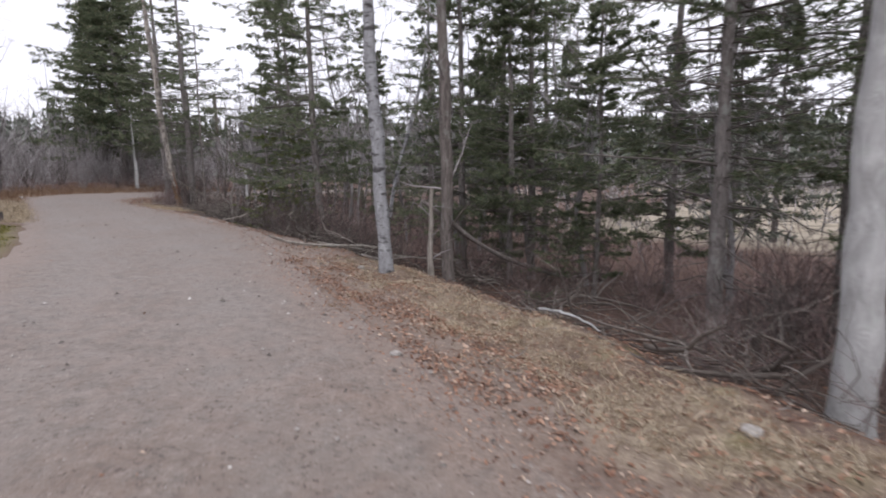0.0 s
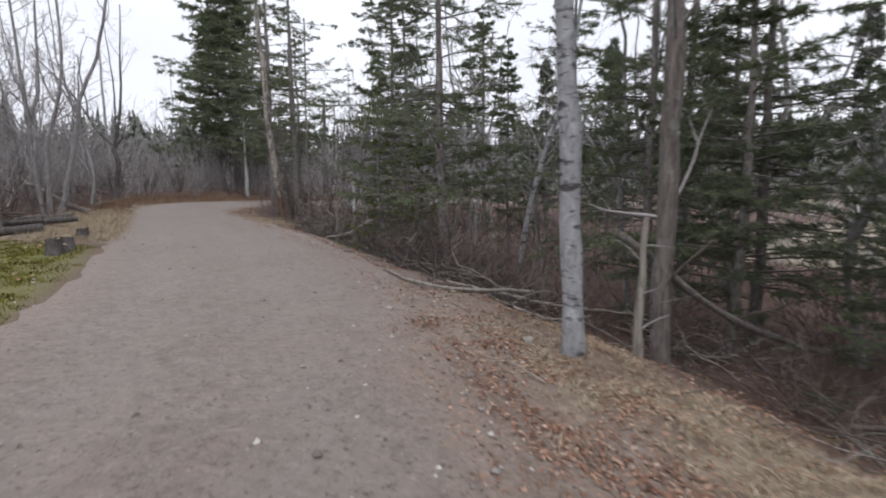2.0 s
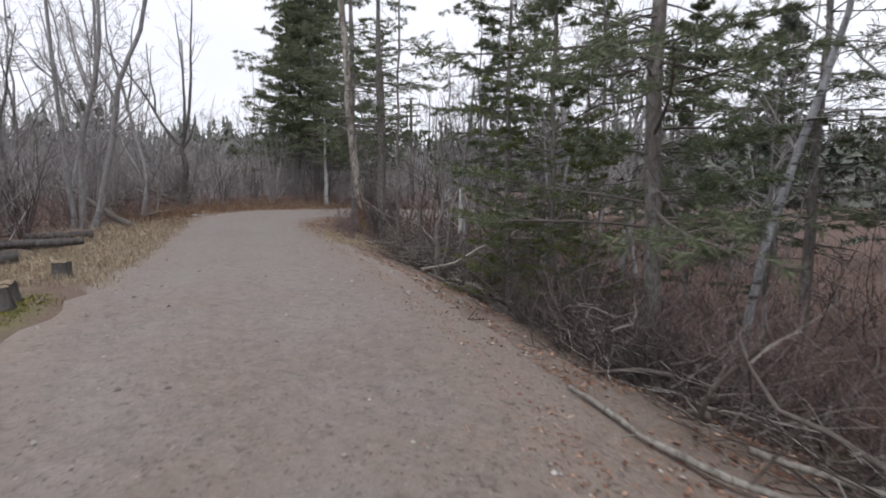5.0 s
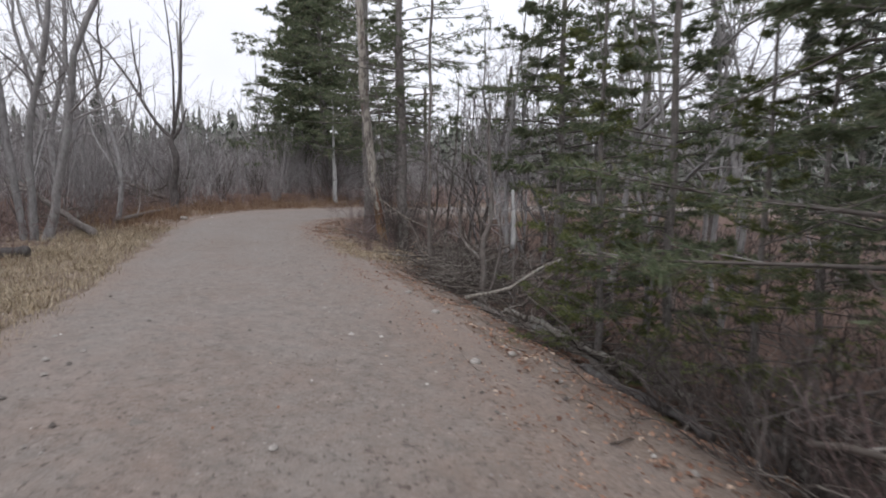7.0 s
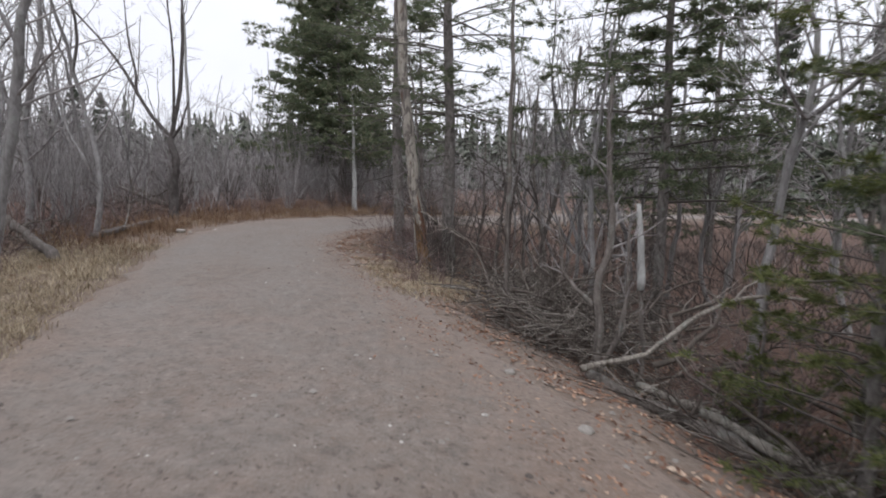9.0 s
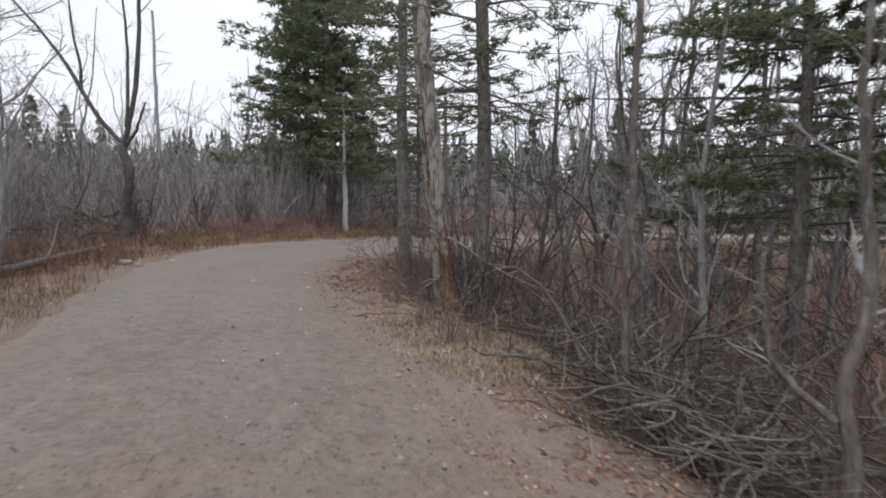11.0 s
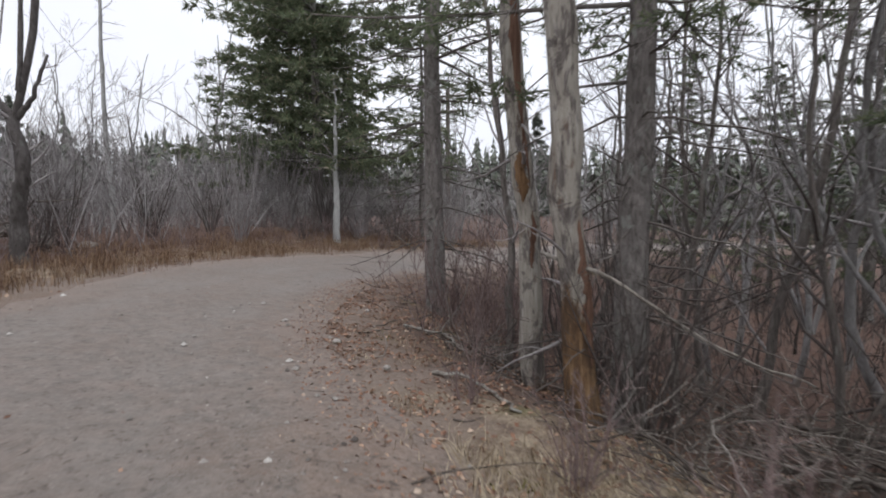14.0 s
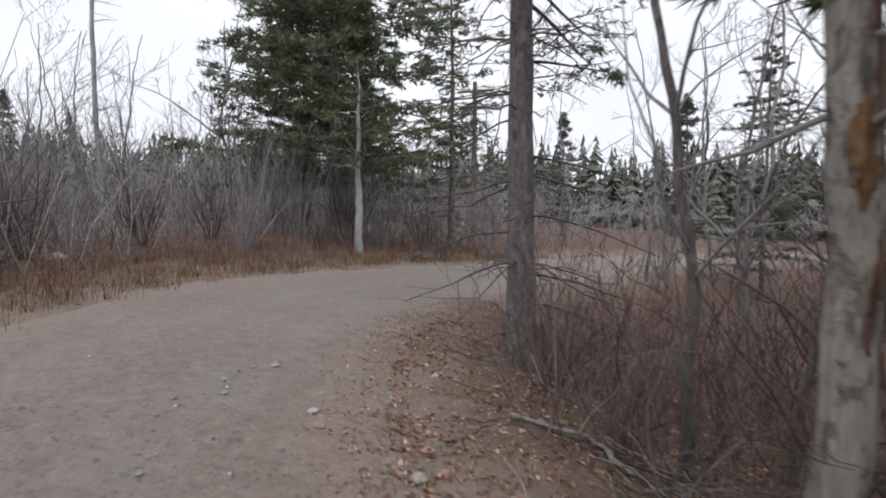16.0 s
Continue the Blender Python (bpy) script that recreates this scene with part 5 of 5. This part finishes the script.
lying("log", [(-5.3, 15.0, 0.05), (-4.7, 14.2, 0.07), (-4.3, 13.4, 0.05)], 0.05, 0.04, "dark log at the ditch's edge", "log", DARK_BARK, 3, FALLEN)
lying("fallen_branch", [(-7.2, 16.8, 0.1), (-6.6, 17.1, 0.5), (-6.2, 17.6, 0.95), (-5.6, 18.3, 1.15), (-4.6, 19.2, 1.1)], 0.03, 0.018, "arching pale dead branch over the bank", "branch", DEAD_WOOD, 5, FALLEN, 7)
lying("fallen_branch", [(-9.6, 19.0, 0.05), (-8.6, 18.9, 0.35), (-7.9, 19.4, 0.5), (-7.2, 20.3, 0.3)], 0.018, 0.008, "curved grey dead branch in a tangle", "branch", GREY_BARK, 8, FALLEN, 7)
lying("fallen_branch", [(-9.5, 19.4, 0.02), (-8.8, 19.5, 0.1), (-8.2, 19.6, 0.5)], 0.016, 0.008, "pale crooked dead branch", "branch", DEAD_WOOD, 6, FALLEN, 7)
lying("fallen_branch", [(-11.15, 21.0, 1.15), (-10.6, 20.9, 1.05), (-9.9, 21.0, 0.95), (-9.3, 21.3, 0.9)], 0.018, 0.008, "thin bare branch caught on a dead trunk", "branch", DEAD_WOOD, 5, FALLEN, 6)
lying("fallen_branch", [(-12.9, 22.9, 0.04), (-12.4, 22.75, 0.05), (-12.1, 22.55, 0.04)], 0.02, 0.016, "short pale stick on the leaves", "branch", DEAD_WOOD, 0, FALLEN, 7)
lying("fallen_branch", [(-12.0, 21.3, 0.02), (-11.6, 21.1, 0.05), (-11.2, 20.75, 0.02)], 0.018, 0.012, "short stick on the leaf litter", "branch", DEAD_WOOD, 2, FALLEN, 7)
lying("fallen_tree", [(-15.0, 16.7, 0.04), (-15.9, 17.0, 0.25), (-17.0, 17.0, 0.75), (-18.2, 17.2, 1.3)], 0.085, 0.05, "dark fallen trunk slanting into the brush", "log", GREY_BARK, 5, FALLEN)
lying("log", [(-16.6, 18.4, 0.12), (-17.9, 20.3, 0.12), (-19.3, 22.2, 0.12)], 0.07, 0.05, "dark log lying along the verge", "log", GREY_BARK, 3, FALLEN)
lying("log", [(-13.25, 14.45, 0.1), (-13.9, 14.0, 0.12), (-14.2, 13.8, 0.1)], 0.085, 0.08, "short dark grey log by the grass", "log", DARK_BARK, 0, FALLEN)
lying("log", [(-21.8, 25.2, 0.15), (-22.8, 25.0, 0.4), (-24.4, 24.8, 0.75)], 0.10, 0.06, "grey broken log leaning in the brush", "log", GREY_BARK, 4, FALLEN)
lying("log", [(-12.6, 13.4, 0.12), (-13.6, 12.4, 0.15), (-15.2, 11.2, 0.14)], 0.085, 0.07, "dark grey log lying behind the stumps", "log", DARK_BARK, 2, FALLEN)
lying("log", [(-11.4, 12.0, 0.1), (-12.6, 10.6, 0.12), (-13.8, 9.6, 0.12)], 0.09, 0.08, "dark wet log lying behind the stumps", "log", DARK_BARK, 2, FALLEN)
lying("log", [(-11.8, 13.2, 0.2), (-13.0, 11.6, 0.24), (-14.4, 10.2, 0.3)], 0.06, 0.05, "dark grey log lying behind the stumps", "log", DARK_BARK, 2, FALLEN)


def stump(x, y, r, h, label, lean=0.0):
    e = thing("tree_stump", x, y, gz(x, y), label, "stump", "cut stumps on the bank")
    k, rows = 16, 8
    a = np.linspace(0, 2 * np.pi, k, endpoint=False)
    wobble = 1 + 0.08 * rng.normal(size=k)
    zz = np.linspace(-0.08, h, rows)
    rad = r * (1 + 0.35 * np.exp(-np.clip(zz, 0, 9) / 0.06))
    V = np.stack([(rad[:, None] * wobble * np.cos(a)) + lean * zz[:, None], rad[:, None] * wobble * np.sin(a), zz[:, None] + 0.012 * rng.normal(size=(rows, k)) * (zz[:, None] > 0)], 2)
    i = np.arange(rows * k).reshape(rows, k)
    q = np.stack([i[:-1], np.roll(i[:-1], -1, 1), np.roll(i[1:], -1, 1), i[1:]], -1).reshape(-1, 4)
    body = part("bark", smooth(mesh_from("bark", V.reshape(-1, 3), [q], [DARK_BARK])), e)
    top = V[-1] * np.array([0.97, 0.97, 1]) + np.array([0, 0, 0.002])
    T = np.concatenate([top, [[lean * h, 0, h + 0.01]]])
    tri = np.stack([np.arange(k), np.roll(np.arange(k), -1), np.full(k, k)], 1)
    part("cut_top", mesh_from("cut_top", T, [tri], [CUT_WOOD]), body, "weathered cut wood")
    return e


stump(-8.92, 9.95, 0.11, 0.26, "short grey cut stump on moss", 0.05)
stump(-9.15, 10.45, 0.09, 0.22, "dark cut stump beside another", -0.05)
stump(-9.45, 10.65, 0.12, 0.2, "dark cut stump beside another")
stump(-9.0, 10.2, 0.06, 0.13, "small dark cut stump")
stump(-10.2, 11.75, 0.10, 0.2, "grey cut stump on grass", 0.1)


# ---- stones ----
def stone(x, y, r, label, flat=0.6):
    bm = bmesh.new()
    bmesh.ops.create_icosphere(bm, subdivisions=2, radius=r)
    for v in bm.verts:
        d = noise.noise(v.co * (1.6 / r) + Vector((x, y, 0))) * 0.3
        v.co *= 1 + d
        v.co.z *= flat
    me = bpy.data.meshes.new("stone")
    bm.to_mesh(me)
    bm.free()
    me.materials.append(STONE)
    o = new("stone", smooth(me))
    o.matrix_basis = pose(x, y, gz(x, y) + 0.012 + 0.25 * r * flat, 0, 0, 40 * x)
    return tagged(o, label, "stone", "loose stones")


for x, y, r in [(2.0, 3.1, 0.07), (-0.35, 4.05, 0.05), (-7.0, 14.9, 0.05), (-6.1, 13.5, 0.05), (-7.7, 15.7, 0.045), (-13.15, 21.7, 0.045), (-1.31, 8.2, 0.055), (-2.9, 8.6, 0.045), (-3.4, 9.6, 0.04), (-5.9, 14.0, 0.04), (-12.4, 21.2, 0.035)]:
    stone(x, y, r, "small pale rounded stone on the gravel")
stone(-22.4, 26.4, 0.22, "pale flat stone in the grass", 0.5)
stone(-17.2, 21.0, 0.12, "pale stone at the verge", 0.6)


# ---- loose stuff on the ground ----
def strip(count, s0, s1, y0, y1, seed, power=1.0):
    """Places along the trail between two distances from its edge (right is positive)."""
    r = np.random.default_rng(seed)
    rows = LINE[(LINE[:, 1] > y0) & (LINE[:, 1] < y1) & (LINE[:, 0] < 3)]
    i = r.integers(0, len(rows) - 1, count)
    t = r.uniform(0, 1, count)[:, None]
    c = rows[i] * (1 - t) + rows[i + 1] * t
    d = unit(rows[i + 1] - rows[i])
    sgn = 1 if s1 > 0 else -1
    off = sgn * half_width(c[:, 1]) + s0 + (s1 - s0) * r.uniform(0, 1, count) ** power
    return c[:, 0] + d[:, 1] * off, c[:, 1] - d[:, 0] * off


def tufts(name, x, y, blades_each, h, width, spread, mat, label, bendy=0.5):
    m = len(x)
    n = m * blades_each
    bx = np.repeat(x, blades_each) + rng.normal(0, spread, n)
    by = np.repeat(y, blades_each) + rng.normal(0, spread, n)
    bz = height(bx, by)
    az = rng.uniform(0, 6.28, n)
    H = h * np.repeat(rng.uniform(0.5, 1.25, m), blades_each) * rng.uniform(0.5, 1.15, n)
    out = bendy * H * rng.uniform(0.1, 1.3, n)
    p0 = np.stack([bx, by, bz - 0.01], 1)
    d = np.stack([np.cos(az), np.sin(az), np.zeros(n)], 1)
    p1 = p0 + d * (0.35 * out)[:, None] + np.stack([0 * H, 0 * H, 0.65 * H], 1)
    p2 = p0 + d * out[:, None] + np.stack([0 * H, 0 * H, H * rng.uniform(0.55, 1.0, n)], 1)
    w = np.stack([-np.sin(az), np.cos(az), 0.3 * rng.normal(size=n)], 1) * width * rng.uniform(0.6, 1.4, (n, 1))
    V = np.stack([p0 - w, p0 + w, p1 + 0.7 * w, p1 - 0.7 * w, p2], 1).reshape(-1, 3)
    i = np.arange(n)[:, None] * 5
    return tagged(new(name, mesh_from(name, V, [i + np.array([[0, 1, 2, 3]]), i + np.array([[3, 2, 4]])], [mat])), label, "grass", kind="stuff")


x, y = scatter(3000, lambda x, y, s: smoothstep(0.15, 0.6, s - half_width(y)) * (1 - smoothstep(0.2, 0.7, s - half_width(y) - verge(y))) * np.clip(0.45 + 0.7 * waves(x, y, 1.7, 5), 0, 1) * np.where((y > 8.6) & (y < 18), 0.05, 1), (-14, 0.5, 4, 24), 51)
tufts("grass", x, y, 28, 0.10, 0.0024, 0.09, STRAW, "matted dry straw-coloured grass on the verge", 1.4)
x, y = scatter(1600, lambda x, y, s: smoothstep(0.3, 0.7, -s - half_width(y)) * (1 - smoothstep(1.6, 2.6, -s - half_width(y))) * np.where(y < 10.8, 0.02, 1) * np.where(y > 18.5, 0.0, 1), (-20, 5, -6, 26), 52)
tufts("grass", x, y, 26, 0.15, 0.0026, 0.1, STRAW, "dry straw-coloured grass beside the trail", 0.9)
x, y = scatter(4200, lambda x, y, s: smoothstep(0.15, 0.6, -s - half_width(y)) * (1 - smoothstep(2.6, 4.5, -s - half_width(y))) * smoothstep(17, 20, y), (-25, 16, -8, 38), 53)
tufts("grass", x, y, 22, 0.34, 0.0032, 0.13, RUST_GRASS, "rust-brown dead grass along the bend", 0.9)
x, y = scatter(2100, lambda x, y, s: smoothstep(-0.25, 0.1, -s - half_width(y)) * (1 - smoothstep(1.4, 2.2, -s - half_width(y))) * (y < 11), (-11, 4, -5, 11), 54)
tufts("moss", x, y, 40, 0.045, 0.005, 0.07, MOSS, "yellow-green moss on the bank", 0.8)
x, y = scatter(5200, lambda x, y, s: (s < 0) * smoothstep(0.0, 0.5, -s - half_width(y) - widen(y, False)) * (1 - smoothstep(1.4, 2.4, -s - half_width(y))) * np.clip(0.6 + 0.6 * waves(x, y, 1.1, 9), 0.1, 1), (-24, 17.5, -10, 33), 58)
tufts("grass", x, y, 20, 0.26, 0.003, 0.12, RUST_GRASS, "rust-brown dead grass at the gravel's edge", 0.9)
x, y = strip(420, 0.75, 1.9, 1, 7.6, 59)
tufts("grass", x, y, 34, 0.06, 0.0026, 0.11, STRAW, "flattened pale straw on the verge", 2.6)
x, y = scatter(420, lambda x, y, s: ((x + 10.3) ** 2 + (y - 19.3) ** 2 < 2.2) * (s > half_width(y) + 0.4) * 0.8, (-12, 17.5, -8.5, 21), 56)
tufts("grass", x, y, 30, 0.13, 0.0024, 0.09, STRAW, "pale dry grass tussocks at the verge", 1.7)
x, y = strip(900, 0.45, -1.1, 12.5, 20, 57)
tufts("grass", x, y, 28, 0.13, 0.0024, 0.1, STRAW, "pale dry grass along the trail", 1.6)
x, y = scatter(260, lambda x, y, s: (s > half_width(y) + 0.6) * (s < half_width(y) + 2.6) * smoothstep(0.2, 0.7, waves(x, y, 0.7, 6)), (-14, 1, 4, 25), 55)
tufts("moss", x, y, 30, 0.04, 0.005, 0.07, MOSS, "green moss patches on the bank", 0.8)
tufts("grass", np.array([-1.15, -1.2, -1.05, -13.3, -2.1, -3.0]), np.array([5.55, 5.45, 5.4, 21.5, 7.3, 9.0]), 26, 0.07, 0.0025, 0.06, RUST_GRASS, "small dull grass tufts in the gravel", 0.8)


def leaves(name, x, y, size, label, curl=0.3, lift=0.012):
    n = len(x)
    z = height(x, y) + lift
    az, L = rng.uniform(0, 6.28, n), size * rng.uniform(0.5, 1.4, n)
    f = np.stack([np.cos(az), np.sin(az), rng.normal(0, 0.25, n)], 1) * L[:, None]
    g = np.stack([-np.sin(az), np.cos(az), rng.normal(0, 0.3, n)], 1) * (L * rng.uniform(0.35, 0.7, n))[:, None]
    c = np.stack([x, y, z], 1)
    up = np.stack([0 * L, 0 * L, L * curl * rng.uniform(0.2, 1.5, n)], 1)
    V = np.stack([c - f, c - 0.2 * f + g + up, c + f + 0.4 * up, c + 0.1 * f - g + up], 1).reshape(-1, 3)
    i = np.arange(n)[:, None] * 4
    return tagged(new(name, mesh_from(name, V, [i + np.array([[0, 1, 2]]), i + np.array([[0, 2, 3]])], [LEAF])), label, "leaves", kind="stuff")


x, y = strip(60000, 0.15, 4.5, -1, 28, 64, 1.2)
keep = rng.uniform(0, 1, len(x)) < np.clip(0.6 + 0.6 * waves(x, y, 1.3, 8), 0.12, 1) * np.where((y > 8.5) & (y < 18) & (side_of(x, y) < 2.6), 0.35, 1)
leaves("fallen_leaves", x[keep], y[keep], 0.021, "red-brown leaf litter covering the verge", 0.35, 0.006)
x, y = strip(9000, -0.05, 1.2, 2.2, 7.4, 66)
keep = rng.uniform(0, 1, len(x)) < np.clip(0.45 + 0.8 * waves(x, y, 1.5, 18), 0.03, 1)
leaves("fallen_leaves", x[keep], y[keep], 0.018, "drift of reddish fallen leaves beside the gravel", 0.35, 0.012)
x, y = strip(9000, -0.5, 0.3, -1, 28, 65)
leaves("fallen_leaves", x, y, 0.016, "leaf scraps along the gravel's edge", 0.2, 0.02)
x, y = scatter(16000, lambda x, y, s: smoothstep(-0.1, 0.9, s - half_width(y)) * (1 - 0.6 * smoothstep(1.5, 5, s - half_width(y) - verge(y))) * np.clip(0.55 + 0.6 * waves(x, y, 1.3, 8), 0.08, 1) * (s < 8), (-15, 0.3, 8, 27), 61)
leaves("fallen_leaves", x, y, 0.026, "red-brown fallen leaves on the verge and bank")
x, y = scatter(7000, lambda x, y, s: smoothstep(-0.3, 0.8, -s - half_width(y)) * (1 - smoothstep(3, 5, -s - half_width(y))), (-25, 4, -5, 33), 62)
leaves("fallen_leaves", x, y, 0.034, "brown fallen leaves along the verge")
x, y = scatter(7000, lambda x, y, s: (np.abs(s) < half_width(y)) * (0.12 + 0.88 * smoothstep(0.5, 1.0, np.abs(s) / half_width(y)) ** 2), (-19, 0.3, 3, 32), 63)
leaves("fallen_leaves", x, y, 0.016, "scattered leaf scraps on the gravel", 0.2, 0.04)


def pebbles(name, x, y, size, label, lift):
    n = len(x)
    z = height(x, y) + lift
    base = np.array([(1, 0, 0), (0.3, 0.95, 0), (-0.8, 0.6, 0), (-0.8, -0.6, 0), (0.3, -0.95, 0), (0.05, 0.05, 0.75)])
    az, S = rng.uniform(0, 6.28, n), size * rng.lognormal(0, 0.45, n)
    b = base[None] * (1 + 0.2 * rng.normal(size=(n, 6, 1)))
    V = np.stack([b[..., 0] * np.cos(az)[:, None] - b[..., 1] * np.sin(az)[:, None], b[..., 0] * np.sin(az)[:, None] + b[..., 1] * np.cos(az)[:, None], b[..., 2]], 2) * S[:, None, None]
    V += np.stack([x, y, z], 1)[:, None]
    i = np.arange(n)[:, None] * 6
    F = np.concatenate([i + np.array([[a, (a + 1) % 5, 5]]) for a in range(5)])
    return tagged(new(name, mesh_from(name, V.reshape(-1, 3), [F], [PEBBLE])), label, "pebbles", kind="stuff")


x, y = scatter(20000, lambda x, y, s: (np.abs(s) < half_width(y) + 0.1) * (0.25 + 0.75 * smoothstep(0.4, 1.0, s / half_width(y))), (-17, 0.3, 3, 26), 71)
pebbles("pebbles", x, y, 0.011, "small grey pebbles strewn on the gravel", 0.03)
x, y = scatter(17000, lambda x, y, s: (s > half_width(y) - 0.3) * (s < half_width(y) + 1.0) * smoothstep(6, 8, y) * (1 - 0.85 * smoothstep(17, 19, y)) * np.clip(0.6 + 0.6 * waves(x, y, 1.2, 15), 0, 1), (-16, 2, 3, 25), 72)
pebbles("pebbles", x, y, 0.013, "loose pale pebbles along the worn edge", 0.004)
x, y = scatter(1700, lambda x, y, s: smoothstep(0.0, 0.8, s - half_width(y)) * (s < 7) * 0.8, (-15, 0.5, 8, 26), 73)
P, R = sticks(len(x), x, y, 0.15, 0.9, 0.006, 0.02, 0.02)
v, f = join([(P, R, 4)])
tagged(new("dead_sticks", mesh_from("dead_sticks", v, f, [DEAD_TWIG])), "small dead sticks strewn on the litter", "sticks", kind="stuff")
